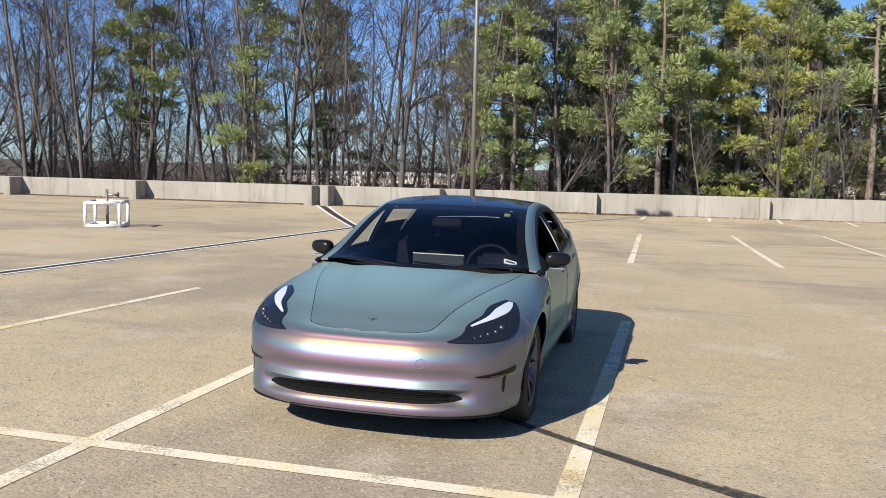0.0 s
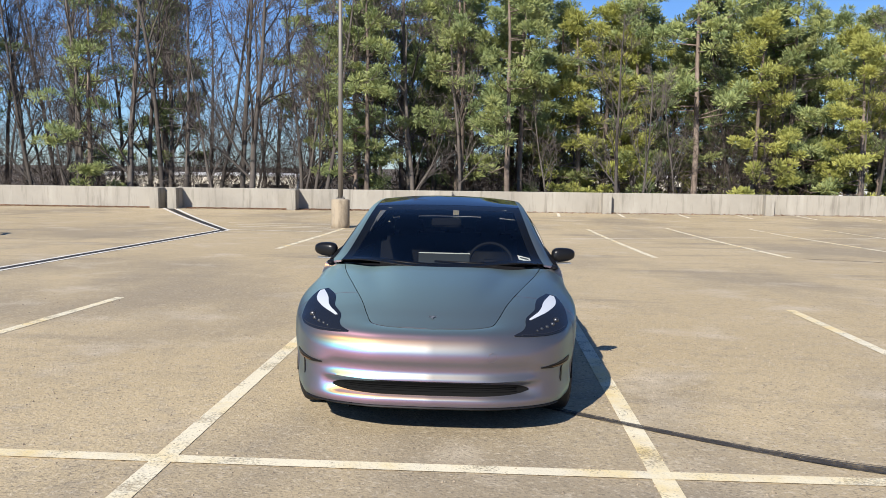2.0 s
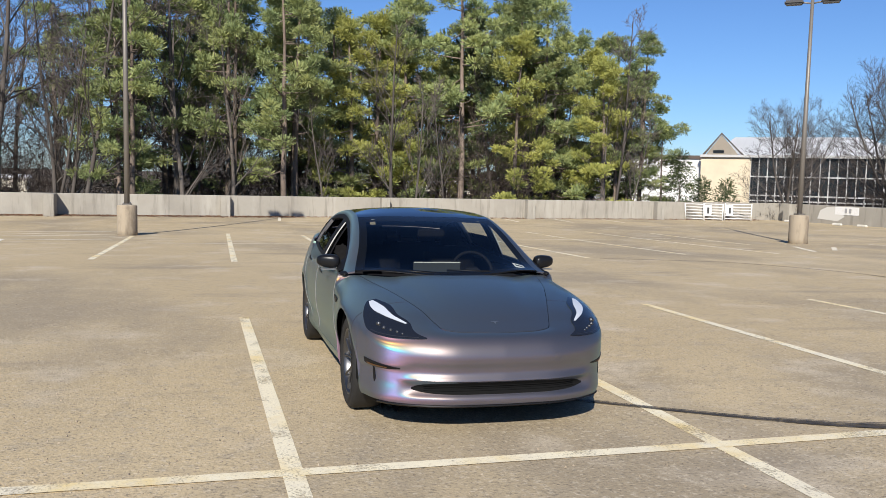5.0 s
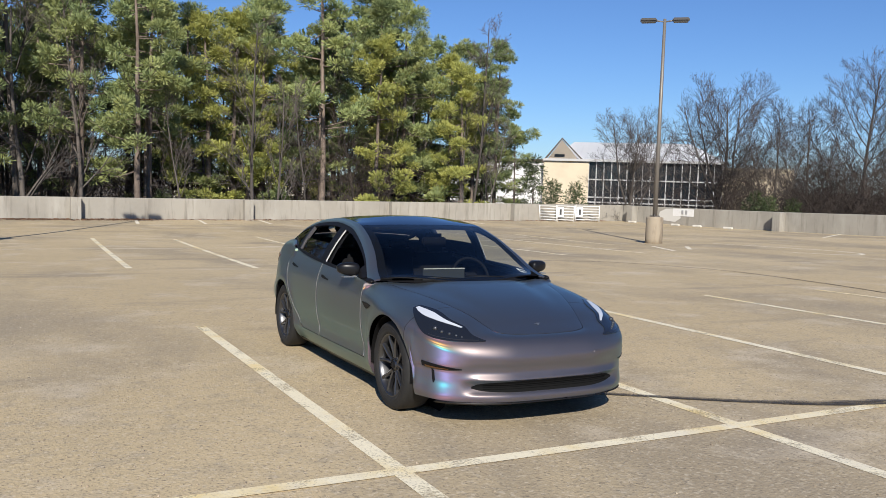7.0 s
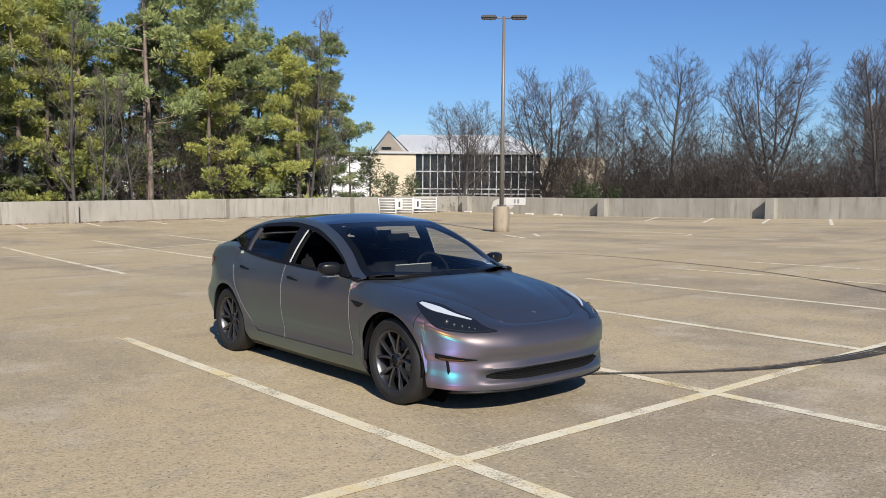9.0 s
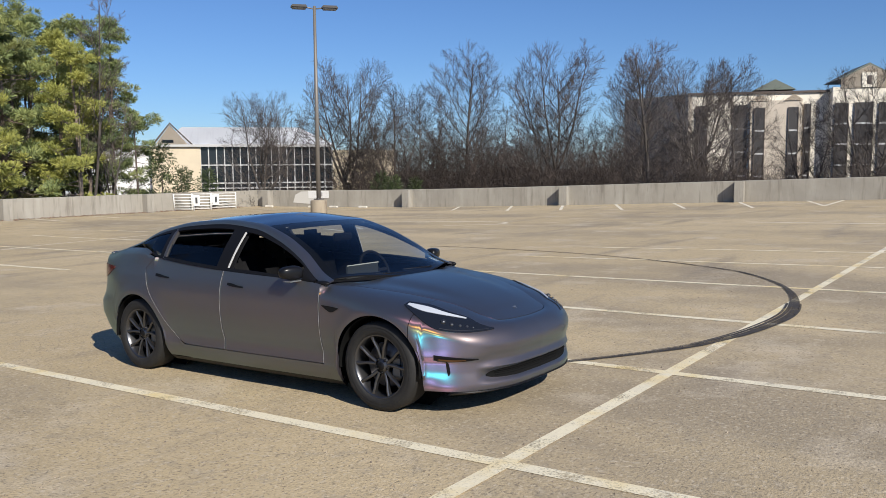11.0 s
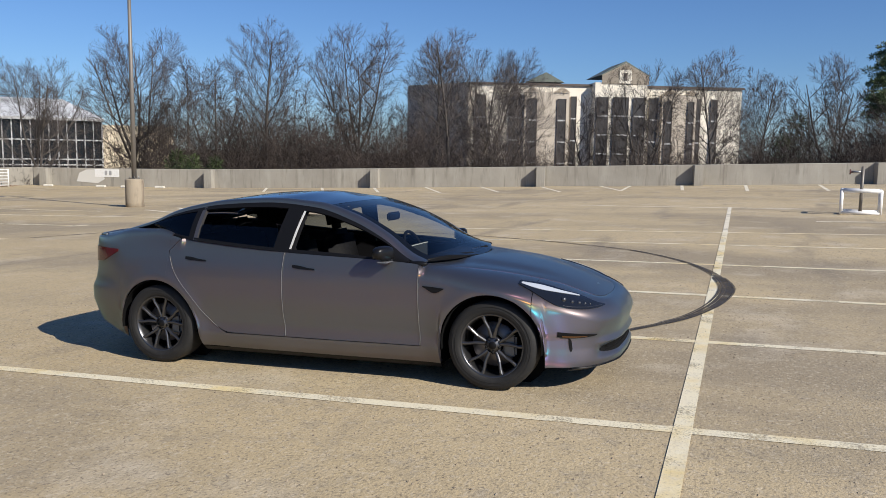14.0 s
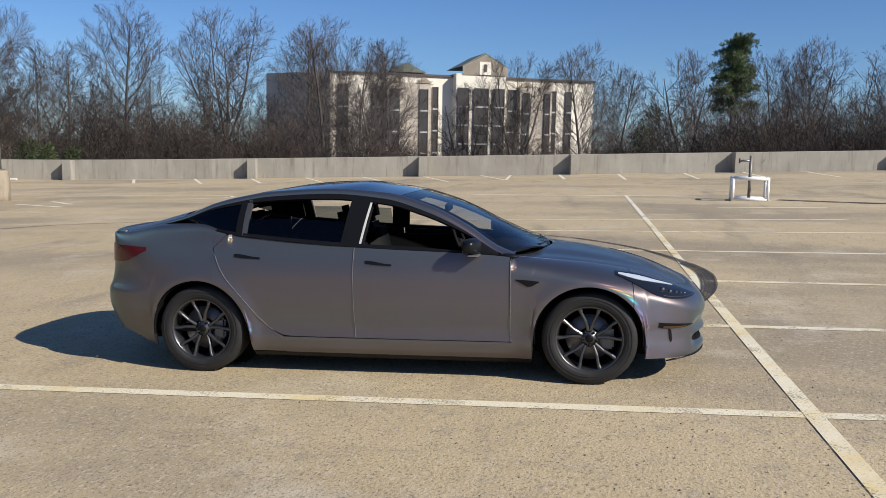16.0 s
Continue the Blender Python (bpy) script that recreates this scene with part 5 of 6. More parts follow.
def shade_master(seed, height, wide, limbs, leaders=1):
    """A leafless park tree: limbs sweep up to an egg-shaped outline, with even fine twigs to its edge."""
    rng = random.Random(seed)
    top = new("shade_tree")
    bm, verts, faces = bmesh.new(), [], []
    hx, hz, zc = wide * height, 0.37 * height, 0.635 * height
    up = Vector((0, 0, 1))

    def room(p, d):
        q, e = Vector((p.x / hx, p.y / hx, (p.z - zc) / hz)), Vector((d.x / hx, d.y / hx, d.z / hz))
        a, b, c = e.dot(e), q.dot(e), q.dot(q) - 1
        return (-b + math.sqrt(max(0, b * b - a * c))) / a

    def run(p, d, ln, r, steps, lift, wob):
        pts, rad = [p.copy()], [r]
        for k in range(steps):
            d = (d + rand_dir(rng) * wob + up * lift).normalized()
            p = p + d * ln / steps
            pts.append(p.copy())
            rad.append(max(0.007, r * (1 - 0.82 * (k + 1) / steps)))
        return pts, rad

    def along(pts, u):
        n = len(pts) - 1
        i = min(n - 1, int(u * n))
        return pts[i].lerp(pts[i + 1], u * n - i), (pts[i + 1] - pts[i]).normalized()

    def splay(d, lo, hi):
        side = d.orthogonal().normalized()
        side.rotate(Matrix.Rotation(rng.uniform(0, 6.3), 3, d))
        return (d + side * rng.uniform(lo, hi)).normalized()

    def blade(p, q, r):
        a = (q - p).cross(rand_dir(rng)).normalized() * r
        k = len(verts)
        verts.extend((p - a, p + a, q + a * 0.5, q - a * 0.5))
        faces.append((k, k + 1, k + 2, k + 3))

    def limb(p, d, ln, r):
        pts, rad = run(p, d, ln, r, 7, 0.085, 0.09)
        tube(bm, pts, rad, 5, False)
        for k in range(max(4, int(ln / 0.24))):
            u = 0.10 + 0.9 * (k + rng.random()) / max(4, int(ln / 0.24))
            q, dd = along(pts, min(0.999, u))
            nd = splay(dd, 0.6, 1.1)
            branch(q, nd, min(0.16 * ln + 0.55 + 0.5 * (1 - u), max(0.35, 0.97 * room(q, nd))) * rng.uniform(0.65, 1.05), 0.010 + 0.22 * r * (1 - u))

    def branch(p, d, ln, r):
        pts, rad = run(p, d, ln, r, 3, 0.06, 0.12)
        tube(bm, pts, rad, 3, False)
        n = max(3, int(ln / 0.12))
        for k in range(n):
            q, dd = along(pts, min(0.999, 0.12 + 0.88 * (k + rng.random()) / n))
            nd = (splay(dd, 0.4, 0.9) + up * 0.1).normalized()
            e = q + nd * min(rng.uniform(0.3, 0.75), max(0.22, room(q, nd)))
            blade(q, e, 0.009)
            for _ in range(2):
                f = q.lerp(e, rng.uniform(0.3, 0.9))
                blade(f, f + (splay(nd, 0.4, 0.8) + up * 0.1).normalized() * rng.uniform(0.15, 0.35), 0.007)

    stem, rad = run(Vector((0, 0, 0)), up, height * (0.93 if leaders == 1 else 0.40), 0.21, 9, 0.05, 0.05)
    tube(bm, stem, rad if leaders == 1 else [0.21 - 0.006 * k for k in range(10)], 8, False)
    stems = [stem]
    for k in range(leaders if leaders > 1 else 0):
        a = math.tau * (k + rng.uniform(0, 0.5)) / leaders
        d = Vector((math.cos(a) * 0.42, math.sin(a) * 0.42, 1)).normalized()
        more, rad = run(stem[-1 - k % 3], d, 0.92 * room(stem[-1 - k % 3], d), 0.12, 9, 0.05, 0.07)
        tube(bm, more, rad, 7, False)
        stems.append(more)
    for k in range(limbs):
        f = (k + rng.random()) / limbs
        own = stems[k % len(stems)] if leaders > 1 else stem
        u = (0.30 + 0.66 * f) if leaders == 1 else (0.62 + 0.38 * f if own is stem else 0.06 + 0.9 * f)
        q, dd = along(own, min(0.999, u))
        a = k * 2.4 + rng.uniform(-0.4, 0.4)
        d = (Vector((math.cos(a), math.sin(a), 0)) * rng.uniform(0.75, 1.05) + up * (0.36 + 0.72 * f)).normalized()
        ln = max(1.2, 0.96 * room(q, d)) if room(q, d) > 0 else 1.2
        limb(q, d, min(ln, 0.5 * height) * rng.uniform(0.88, 1.0), 0.026 + 0.036 * (1 - f))
    part("trunk", bm, M_GREYBARK, top)
    raw("crown", verts, faces, M_TWIG, top)
    return top


def thicket_master(seed, count, w8, h, name="thicket"):
    """A clump of thin leafless stems and twigs."""
    rng = random.Random(seed)
    verts, faces = [], []

    def stem(p, d, ln, r):
        a = d.orthogonal().normalized()
        b = d.cross(a)
        k = len(verts)
        q = p + d * ln
        for c, rr in ((p, r), (q, r * 0.35)):
            for j in range(3):
                verts.append(c + (a * math.cos(j * 2.094) + b * math.sin(j * 2.094)) * rr)
        for j in range(3):
            faces.append((k + j, k + (j + 1) % 3, k + 3 + (j + 1) % 3, k + 3 + j))
        return q

    for _ in range(count):
        p = Vector((rng.uniform(-w8, w8), rng.uniform(-w8, w8) * 0.5, 0))
        d = (Vector((rng.gauss(0, 0.16), rng.gauss(0, 0.16), 1))).normalized()
        hh = h * rng.uniform(0.45, 1.0)
        r = rng.uniform(0.018, 0.036)
        for k in range(3):
            q = stem(p, d, hh / 3, r * (1 - 0.25 * k))
            for _ in range(6 + 2 * k):
                dd = (d * 0.7 + rand_dir(rng) * 0.75).normalized()
                e = stem(p.lerp(q, rng.random()), dd, hh * rng.uniform(0.09, 0.19), 0.014)
                for _ in range(4):
                    tip = e + (dd + rand_dir(rng) * 0.6).normalized() * hh * rng.uniform(0.05, 0.12)
                    w = rand_dir(rng) * 0.013
                    i = len(verts)
                    verts.extend((e - w, e + w, tip + w * 0.5, tip - w * 0.5))
                    faces.append((i, i + 1, i + 2, i + 3))
            d = (d + rand_dir(rng) * 0.16).normalized()
            p = q
    top = new(name)
    raw("crown", verts, faces, M_THICKET, top)
    return top


def evergreen_master(seed, h, w8, leaves):
    rng = random.Random(seed)
    top = new("evergreen_bush")
    bm = bmesh.new()
    tube(bm, [(0, 0, 0), (0.05, 0, h * 0.8)], [0.12, 0.02], 6)
    part("trunk", bm, M_PINEBARK, top)
    verts, faces = [], []
    lumps = []
    for _ in range(60):
        f = rng.random()
        r = w8 * (1 - f) ** 0.7 * rng.uniform(0.3, 1.0)
        a = rng.uniform(0, 6.3)
        lumps.append((Vector((r * math.cos(a), r * math.sin(a), h * (0.12 + 0.86 * f))), rng.uniform(0.25, 0.5) * w8 * 0.5))
    for q, r in lumps:
        for _ in range(leaves // 60):
            d = rand_dir(rng)
            leaf_card(verts, faces, q + d * r * rng.random() ** 0.4, d, rng.uniform(0.12, 0.24), rng)
    raw("crown", verts, faces, M_EVERGREEN, top)
    return top


GZ = -6.0


def place(master, spots, label, category, group):
    """Sets copies of a master at (x, y, turn, scale); the master itself takes the first spot."""
    tagged(master, label, category, group)
    first = True
    for x, y, turn, sc in spots:
        m = pose(x, y, GZ, 0, 0, turn) @ Matrix.Diagonal((sc, sc, sc, 1))
        if first:
            master.matrix_basis = m
            first = False
        else:
            ob = copy_thing(master, pose(x, y, GZ, 0, 0, turn))
            ob.scale = (sc, sc, sc)


pines = [pine_master(11, 21, 12000, 0.38, 3.6), pine_master(12, 19.5, 12000, 0.33, 3.3), pine_master(13, 22, 12000, 0.45, 3.8), pine_master(14, 18.5, 12000, 0.30, 3.6, M_YELLOWNEEDLES)]
rng = random.Random(5)
spots = [[], [], [], []]
# dense pines from the middle of the north edge to the end of the row
for k in range(54):
    x = -9 + 40 * (k / 54) + rng.uniform(-1.2, 1.2)
    y = wall_n(x) + rng.choice((5, 8, 11, 15, 20)) + rng.uniform(-1.5, 1.5)
    far = (x - 20) / 12
    sc = rng.uniform(0.86, 1.08) * (1 - 0.22 * max(0, min(1, far)))
    kind = 3 if rng.random() < 0.36 and x > 6 else rng.randrange(3)
    spots[kind].append((x, y, rng.uniform(0, 360), sc))
for x, y, sc, kind in ((-24.5, 43.5, 0.95, 1), (-21.8, 49, 1.05, 0), (-34, 46, 1.0, 2), (-14, 60, 1.05, 2), (-9, 58, 0.95, 0), (-40, 52, 1.0, 0), (-28, 66, 1.1, 1), (28.2, 50.5, 0.74, 0), (30.6, 49.4, 0.6, 1), (26, 48, 0.82, 2), (24.2, 55, 0.86, 2), (29.4, 50.6, 0.86, 2), (15, 66, 0.95, 0), (18, 67, 1.0, 1), (21, 66, 0.95, 2), (25, 64, 0.85, 0), (12, 68, 1.0, 2)):
    spots[kind].append((x, y, rng.uniform(0, 360), sc))
for master, sp in zip(pines, spots):
    place(master, sp, "tall pine with yellow-green needles and bare lower trunk" if master is pines[3] else "tall pine with green needle clumps and bare lower trunk", "pine tree", "pines behind the parapet")

W_KIDS = (11, 6, 4, 3)
bares = [bare_master(21, 23, 0.24, W_KIDS, 0.20, 0.34, 0.95), bare_master(22, 25, 0.20, W_KIDS, 0.17, 0.42, 1.05), bare_master(23, 21, 0.30, W_KIDS, 0.24, 0.26, 0.8), bare_master(24, 22, 0.26, W_KIDS, 0.15, 0.22, 0.9)]
spots = [[], [], [], []]
for k in range(104):
    x = -68 + 68 * (k / 104) + rng.uniform(-1.0, 1.0)
    y = wall_n(x) + rng.choice((3.5, 5, 7, 9, 13, 18, 24)) + rng.uniform(-1.5, 1.5)
    spots[rng.randrange(4)].append((x, y, rng.uniform(0, 360), rng.uniform(0.8, 1.15)))
for k in range(34):
    x = -2 + 31 * (k / 34) + rng.uniform(-1.0, 1.0)
    spots[rng.randrange(2)].append((x, wall_n(x) + rng.uniform(4, 24), rng.uniform(0, 360), rng.uniform(0.5, 0.85)))
# the wood far to the east
for k in range(46):
    y = 62 - 140 * k / 46 + rng.uniform(-2, 2)
    spots[rng.randrange(4)].append((rng.uniform(76, 112) if not -8 < y < 42 else rng.uniform(132, 150), y, rng.uniform(0, 360), rng.uniform(0.5, 0.72)))
for master, sp in zip(bares, spots):
    place(master, sp, "leafless grey-brown woodland tree with thin branches", "bare tree", "bare woodland trees")

# large leafless trees beyond the east parapet
shade = [shade_master(31, 17.6, 0.235, 30), shade_master(32, 18.4, 0.26, 34, 4), shade_master(33, 15.0, 0.25, 28, 3)]
TALL = "tall leafless shade tree with an oval crown of upswept twigs"
place(shade[0], [(47.9, 31.6, 0, 0.99), (51.2, 17.6, 140, 0.95), (55.4, -1.1, 70, 0.87), (61.0, 22.8, 200, 0.97), (71.0, 17.4, 30, 1.0), (65.4, -3.4, 250, 0.84), (66.0, -34, 90, 0.95)], TALL, "bare tree", "shade trees east of the deck")
place(shade[1], [(51.3, 25.2, 0, 1.0), (35.4, 41.4, 220, 0.78), (41.2, 37.5, 75, 0.93), (64.3, 19.3, 250, 0.98), (66.9, -17.0, 160, 0.93), (53.1, 3.8, 310, 0.82), (65, -27, 10, 0.95)], "large leafless shade tree with several leaders and a broad crown", "bare tree", "shade trees east of the deck")
place(shade[2], [(49.3, 13.4, 120, 0.90), (59.2, -8.1, 60, 1.0), (47.7, 35.5, 200, 0.97), (56.5, 8.6, 90, 0.82), (61.5, -18.6, 200, 1.08), (44.5, 36.5, 20, 0.96)], "spreading leafless tree with a rounded crown", "bare tree", "shade trees east of the deck")

thick = [thicket_master(41, 40, 3.6, 11.5), thicket_master(42, 36, 3.4, 9.5), thicket_master(43, 40, 3.4, 13.0)]
spots = [[], [], []]
for k in range(270):
    y = 41 - 92 * k / 270 + rng.uniform(-1, 1)
    x = wall_e(y) + rng.choice((6, 11, 17, 24, 32, 40)) + rng.uniform(-2, 2)
    low = 0.88 if y > 27 else 0.77 if y > 17 else 0.64 if y > -4 else 0.72 + 0.016 * min(14, -4 - y)
    spots[rng.randrange(3)].append((x, y, rng.uniform(-40, 40) + 90, rng.uniform(0.8, 1.05) * low))
for k in range(40):
    x = -64 + 92 * k / 40 + rng.uniform(-1, 1)
    spots[rng.randrange(3)].append((x, wall_n(x) + rng.choice((9, 15, 24)) + rng.uniform(-2, 3), rng.uniform(-40, 40), rng.uniform(0.75, 1.05)))
# hazy wood on the skyline
for k in range(24):
    a = -0.75 + 2.9 * k / 24 + rng.uniform(-0.03, 0.03)
    d = rng.uniform(120, 150) + (20 if a < 0.4 else 0)
    spots[rng.randrange(3)].append((d * math.cos(a), d * math.sin(a), math.degrees(a) + 90, rng.uniform(1.1, 1.5)))
for master, sp in zip(thick, spots):
    place(master, sp, "tangle of thin russet-brown leafless stems", "thicket", "thickets round the deck")

ever = [evergreen_master(51, 7.2, 2.0, 3000), evergreen_master(52, 6.0, 1.6, 2600)]
place(ever[0], [(28.8, 43.9, 0, 1.32), (68.3, -6.8, 60, 1.55), (64.0, -5.6, 10, 1.3)], "dark green conical evergreen beyond the parapet", "evergreen", "evergreens beyond the parapet")
place(ever[1], [(30.2, 43.3, 0, 1.32), (31.8, 42.8, 70, 1.30), (-6, 43.5, 30, 1.2), (3.2, 44.4, 60, 1.12), (10.5, 45, 80, 1.1), (39.3, 31.8, 40, 1.2), (40.3, 30.7, 0, 1.18), (40.0, 33.6, 90, 1.25)], "low green bushy evergreen beyond the parapet", "evergreen", "evergreens beyond the parapet")
one = pine_master(15, 18.2, 26000, 0.62, 2.9, M_DARKNEEDLES, 64)
place(one, [(77.5, -14.7, 0, 1.0)], "dark rounded pine above the bare trees", "pine tree", "")



# ---- buildings ----
M_BEIGE = surface("beige_stucco", [(0.66, 0.56, 0.40), (0.4, 0.45, 0.65, (0.58, 0.49, 0.35), 0.7, ONE)], 0.9)
M_CREAM = surface("cream_panel", [(0.84, 0.77, 0.64), (0.3, 0.45, 0.65, (0.76, 0.69, 0.56), 0.7, ONE)], 0.85)
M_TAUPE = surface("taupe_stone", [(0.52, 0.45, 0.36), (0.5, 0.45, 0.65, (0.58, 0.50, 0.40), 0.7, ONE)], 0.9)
M_WHITEROOF = surface("white_metal_roof", [(0.80, 0.81, 0.82), (0.4, 0.5, 0.7, (0.7, 0.71, 0.73), 0.6, (6, 0.3, 1))], 0.5)
M_PANE = plain("dark_window_pane", (0.02, 0.025, 0.03), 0.08)
M_DULLPANE = plain("dull_brown_window_pane", (0.065, 0.058, 0.052), 0.3)
M_FRAME = plain("pale_window_frame", (0.5, 0.49, 0.47), 0.5)
M_BROWNFRAME = plain("brown_window_frame", (0.10, 0.075, 0.06), 0.5)
M_GREENROOF = plain("weathered_green_roof", (0.14, 0.16, 0.13), 0.6)


def hall():
    """Glass-fronted hall with a white pitched roof. Its front runs along local x."""
    top = tagged(new("glass_hall"), "beige hall with glass front and white metal roof", "building")
    a, b = Vector((64.9, 86.9, 0)), Vector((78.7, 75.7, 0))
    ang = math.degrees(math.atan2(b.y - a.y, b.x - a.x))
    top.matrix_world = pose(a.x, a.y, GZ, 0, 0, ang)
    W, H = (b - a).length, 11.0
    part("beige_wall", bx(-6.3, 0, 0, 22, 0, H + 0.1, bevel=0.05), M_BEIGE, top, "beige stucco wall", False)
    part("beige_wall", bx(W, W + 9, 0.2, 22, 0, H - 0.4, bevel=0.05), M_BEIGE, top, "beige stucco wall", False)
    part("white_wall", bx(-26, -6.3, 1.5, 20, 0, H - 0.2, bevel=0.05), plain("white_stucco", (0.74, 0.73, 0.70), 0.9), top, "white stucco wall", False)
    part("dark_cap", bx(-26, -6.3, 1.3, 1.6, H - 0.2, H + 0.25), M_BROWNFRAME, top, "", False)
    part("eave_board", bx(-6.4, W + 0.2, -0.35, 0.4, H, H + 0.35, bevel=0.03), M_FRAME, top, "", False)
    part("back_wall", bx(0, W, 0.35, 22, 0, H, bevel=0.02), M_PANE, top, "dark glazed front", False)
    cols, rows = 17, (0, 5.4, 6.1, 8.55, H)
    for i in range(cols + 1):
        x = W * i / cols
        part("mullion", bx(x - 0.07, x + 0.07, 0.12, 0.36, 0, H), M_FRAME, top, "", False)
    for z in rows[1:-1]:
        part("transom", bx(0, W, 0.14, 0.36, z - 0.09, z + 0.09), M_FRAME, top, "", False)
    # pitched roof, gable to the left
    g0, ridge = -5.0, 3.0
    bm = bmesh.new()
    v = [bm.verts.new(p) for p in ((g0 - 0.3, 0.2, H + 0.3), (W + 0.5, 0.2, H + 0.3), (W - 4.0, 6.5, H + ridge), (g0 + 2.4, 6.5, H + ridge), (g0 + 5.4, 13, H + 0.3), (W, 13, H + 0.3))]
    bm.faces.new((v[0], v[1], v[2], v[3]))
    bm.faces.new((v[3], v[2], v[5], v[4]))
    bm.faces.new((v[1], v[5], v[2]))
    bmesh.ops.solidify(bm, geom=bm.faces[:], thickness=-0.25)
    part("roof", bm, M_WHITEROOF, top, "white standing-seam roof", False)
    bm = bmesh.new()
    v = [bm.verts.new(p) for p in ((g0 - 0.9, 0.0, H + 0.1), (g0 + 3.6, 0.0, H + 0.1), (g0 + 1.2, 0.0, H + ridge))]
    bm.faces.new(v)
    bmesh.ops.solidify(bm, geom=bm.faces[:], thickness=0.4)
    part("gable", bm, M_TAUPE, top, "grey gable end", False)
    bm = bmesh.new()
    tube(bm, [(g0 - 1.2, -0.1, H + 0.1), (g0 + 1.2, -0.1, H + ridge + 0.15), (g0 + 4.2, -0.1, H + 0.1)], 0.16, 4)
    part("gable_trim", bm, M_BROWNFRAME, top, "", False)
    part("louvre", bx(g0 + 0.2, g0 + 1.6, -0.06, 0.1, H + 0.55, H + 0.95), M_PANE, top, "", False)
    part("wall_lamp", bx(W + 1.4, W + 2.1, -0.05, 0.3, H - 3.9, H - 3.3, bevel=0.05), M_BROWNFRAME, top, "", False)


hall()


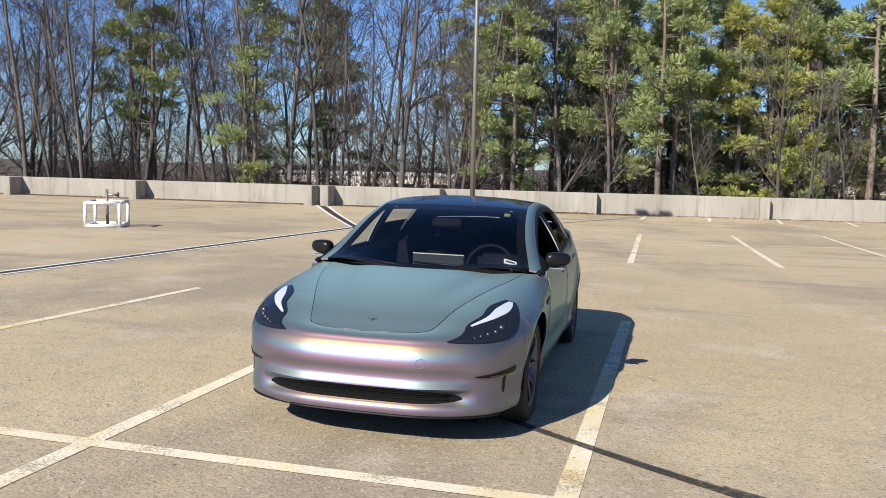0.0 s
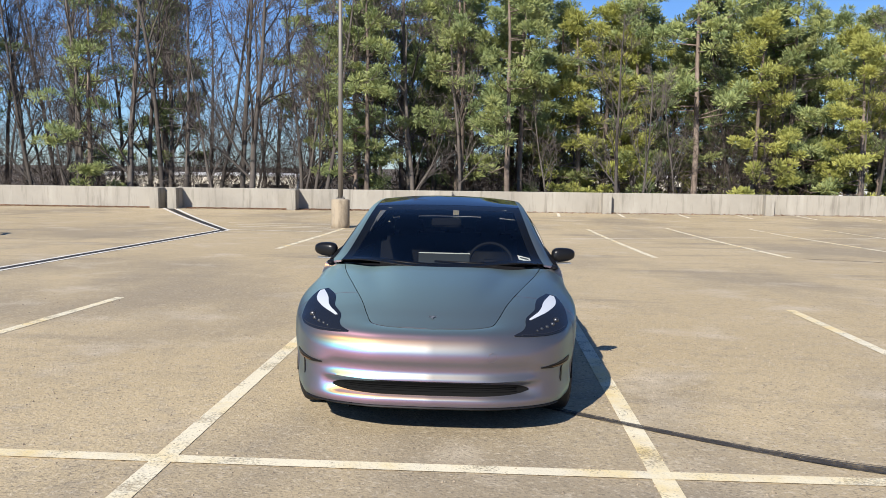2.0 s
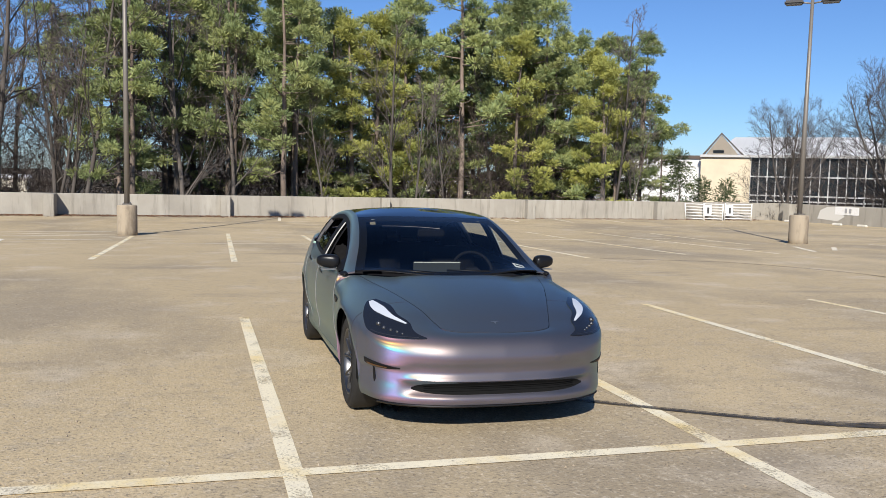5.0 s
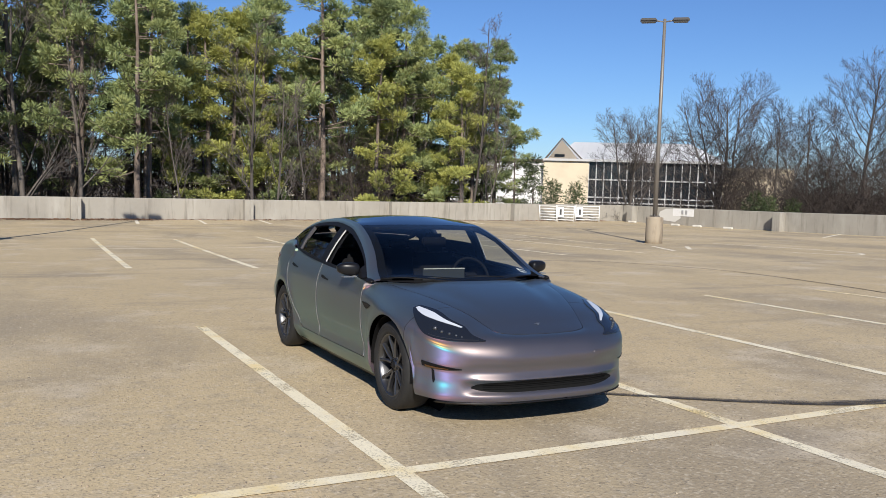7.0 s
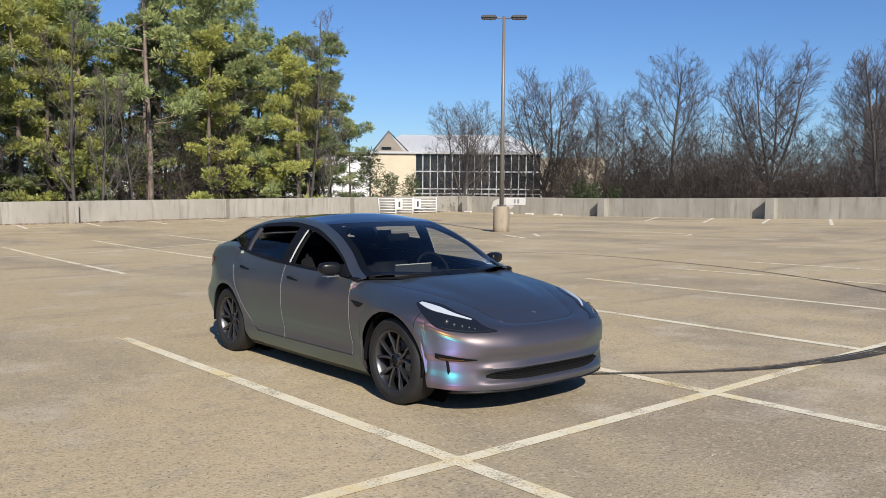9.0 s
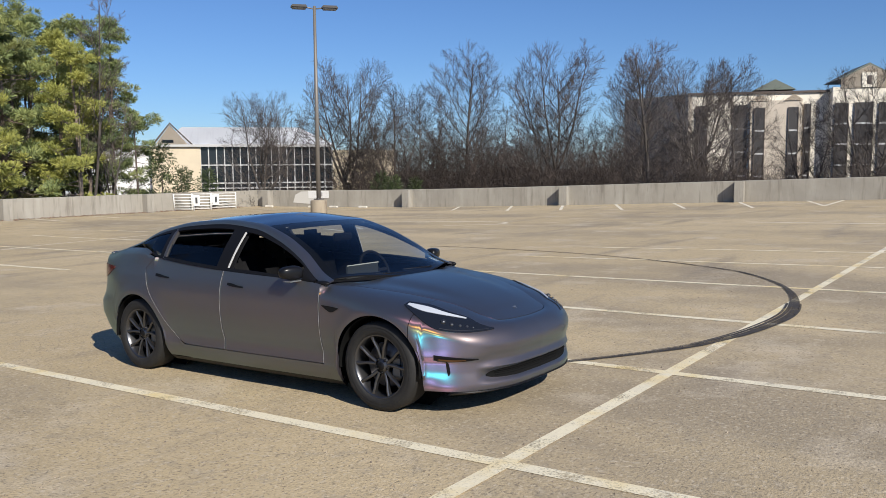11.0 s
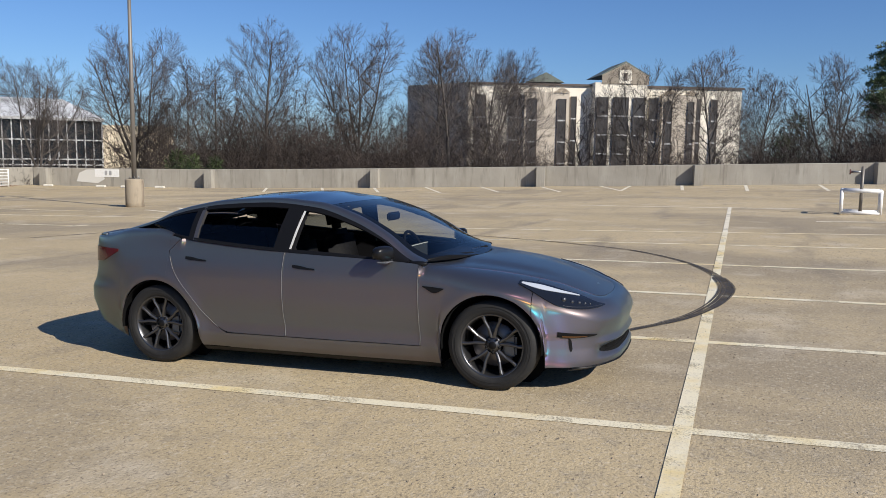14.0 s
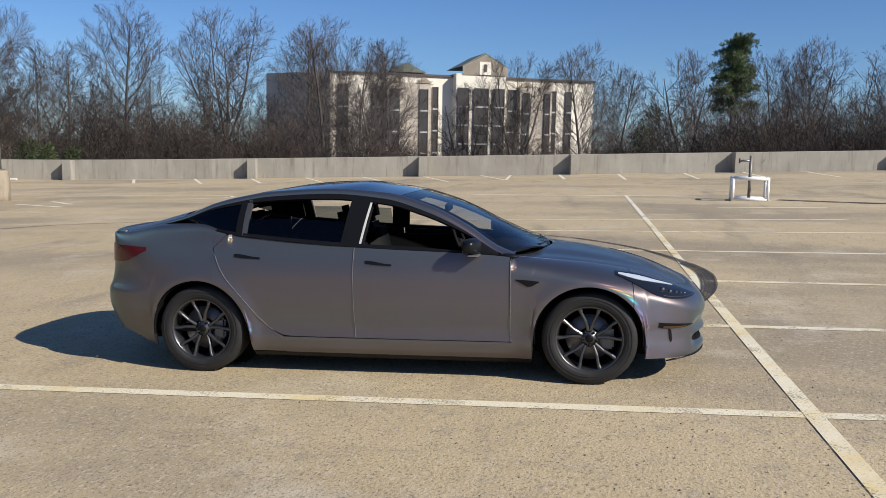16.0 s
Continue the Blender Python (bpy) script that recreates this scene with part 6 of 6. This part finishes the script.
def hotel():
    """Cream block with stone bays and a pedimented middle. Its front runs along local x, towards the south-east."""
    top = tagged(new("office_block"), "cream four-storey block with stone bays and a central pediment", "building")
    a, b = Vector((114.6, 37.2, 0)), Vector((133.0, -2.0, 0))
    ang = math.degrees(math.atan2(b.y - a.y, b.x - a.x))
    top.matrix_world = pose(a.x, a.y, GZ, 0, 0, ang)
    W, H = (b - a).length, 18.6
    part("main_wall", bx(0, W, 0.5, 16, 0, H - 0.3), M_CREAM, top, "cream wall panels", False)
    # side walls take taupe, not cream: their shade is put into the colour
    part("side_wall", bx(-0.4, 0, 0.4, 16.2, 0, H), M_TAUPE, top, "side wall in darker taupe that includes its shade", False)
    wing = part("side_wall", bx(-14, 0, 0, 0.4, 0, H), M_TAUPE, top, "side wall in darker taupe that includes its shade", False)
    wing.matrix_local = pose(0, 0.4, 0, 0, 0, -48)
    part("parapet", bx(-0.5, W + 0.3, 0.2, 16.3, H - 0.3, H), M_BROWNFRAME, top, "dark roof edge", False)

    def strip_window(x, w8, z0, z1, y=0.3, panes=4):
        win = part("window", bx(x - w8 / 2, x + w8 / 2, y, y + 0.3, z0, z1), M_DULLPANE, top, "", False)
        for k in range(1, panes):
            z = z0 + (z1 - z0) * k / panes
            part("spandrel", bx(x - w8 / 2, x + w8 / 2, y - 0.06, y + 0.02, z - 0.12, z + 0.12), M_FRAME, win, "", False)
        for sx in (-0.5, 0.5):
            part("frame", bx(x + sx * w8 - 0.05, x + sx * w8 + 0.05, y - 0.08, y + 0.02, z0, z1), M_BROWNFRAME, win, "", False)

    def bay(x0, x1, peaks):
        part("stone_bay", bx(x0, x1, -0.6, 0.6, 0, H - 1.4), M_TAUPE, top, "", False)
        for c, w8 in peaks:
            strip_window(c, w8, 3, H - 2.4, -0.75)
            bm = bmesh.new()
            v = [bm.verts.new(p) for p in ((c - 1.3, -0.8, H - 1.4), (c + 1.3, -0.8, H - 1.4), (c, -0.8, H - 0.5))]
            bm.faces.new(v)
            bmesh.ops.solidify(bm, geom=bm.faces[:], thickness=-0.9)
            part("small_gable", bm, M_TAUPE, top, "", False)

    for x, w8 in ((1.5, 1.6), (6.9, 1.9), (16.1, 0.9), (28.9, 1.4), (36.2, 0.7), (38.8, 1.0)):
        strip_window(x, w8, 3, H - 1.9, 0.32)
    bay(8.2, 15.2, ((9.4, 1.4), (14.0, 1.3)))
    bay(30.0, 35.5, ((31.0, 1.1), (34.6, 0.9)))
    # middle with pediment
    c = 22.6
    part("middle_block", bx(c - 3.6, c + 4.6, -1.4, 8, 0, H + 0.2), M_CREAM, top, "cream middle bay", False)
    for dx, w8 in ((-2.4, 1.7), (0.5, 2.3), (3.4, 1.8)):
        strip_window(c + dx, w8, 5, H - 2.0, -1.62)
    part("stone_band", bx(c - 3.7, c + 4.7, -1.7, -1.35, 0, 4.6), M_CREAM, top, "", False)
    for dx in (-2.2, 2.6):
        part("entrance", bx(c + dx - 0.9, c + dx + 0.9, -1.8, -1.6, 1.2, 3.4), M_PANE, top, "", False)
    bm = bmesh.new()
    v = [bm.verts.new(p) for p in ((c - 2.6, -1.5, H), (c + 4.8, -1.5, H), (c + 4.8, -1.5, H + 1.3), (c + 1.1, -1.5, H + 3.2), (c - 2.6, -1.5, H + 1.3))]
    bm.faces.new(v)
    bmesh.ops.solidify(bm, geom=bm.faces[:], thickness=-1.2)
    part("pediment", bm, M_TAUPE, top, "stone pediment", False)
    part("emblem_panel", bx(c + 0.1, c + 2.0, -1.62, -1.48, H + 0.1, H + 2.1), M_CREAM, top, "pale emblem panel with a dark shape", False)
    part("emblem_shape", bx(c + 0.75, c + 1.35, -1.7, -1.6, H + 0.5, H + 1.7, bevel=0.1), M_BROWNFRAME, top, "", False)
    for x0, h2 in ((c + 1.1, 3.5), (11.6, 1.7)):
        bm = bmesh.new()
        hw = 4.0 if h2 > 3 else 2.9
        z = H + (1.3 if h2 > 3 else 0.2)
        v = [bm.verts.new(p) for p in ((x0 - hw, 0.2 if h2 < 3 else -1.35, z), (x0 + hw, 0.2 if h2 < 3 else -1.35, z), (x0 + hw, 7, z), (x0 - hw, 7, z), (x0, 0.2 if h2 < 3 else -1.35, H + h2), (x0, 7, H + h2))]
        for f in ((0, 1, 4), (1, 2, 5, 4), (2, 3, 5), (3, 0, 4, 5), (3, 2, 1, 0)):
            bm.faces.new([v[i] for i in f])
        part("hip_roof", bm, M_GREENROOF, top, "grey-green roof", False)


hotel()
# low pale buildings glimpsed between the trees
for x, y, ang, w8, h in ((82, 44, 20, 16, 5.2), (90, 30, 70, 14, 5.0), (-40, 110, 10, 26, 6.2), (24, 118, 0, 22, 6.5)):
    ob = new("low_building")
    tagged(ob, "low pale distant building behind the trees", "building", "distant low buildings")
    ob.matrix_world = pose(x, y, GZ, 0, 0, ang)
    part("wall", bx(-w8 / 2, w8 / 2, -4, 4, 0, h), M_CREAM, ob, "", False)
    part("roof", bx(-w8 / 2 - 0.3, w8 / 2 + 0.3, -4.3, 4.3, h, h + 0.4), M_WHITEROOF, ob, "", False)
    for k in range(5):
        part("window", bx(-w8 / 2 + (k + 0.3) * w8 / 5, -w8 / 2 + (k + 0.8) * w8 / 5, -4.1, -3.95, h - 2.8, h - 1.2), M_PANE, ob, "", False)
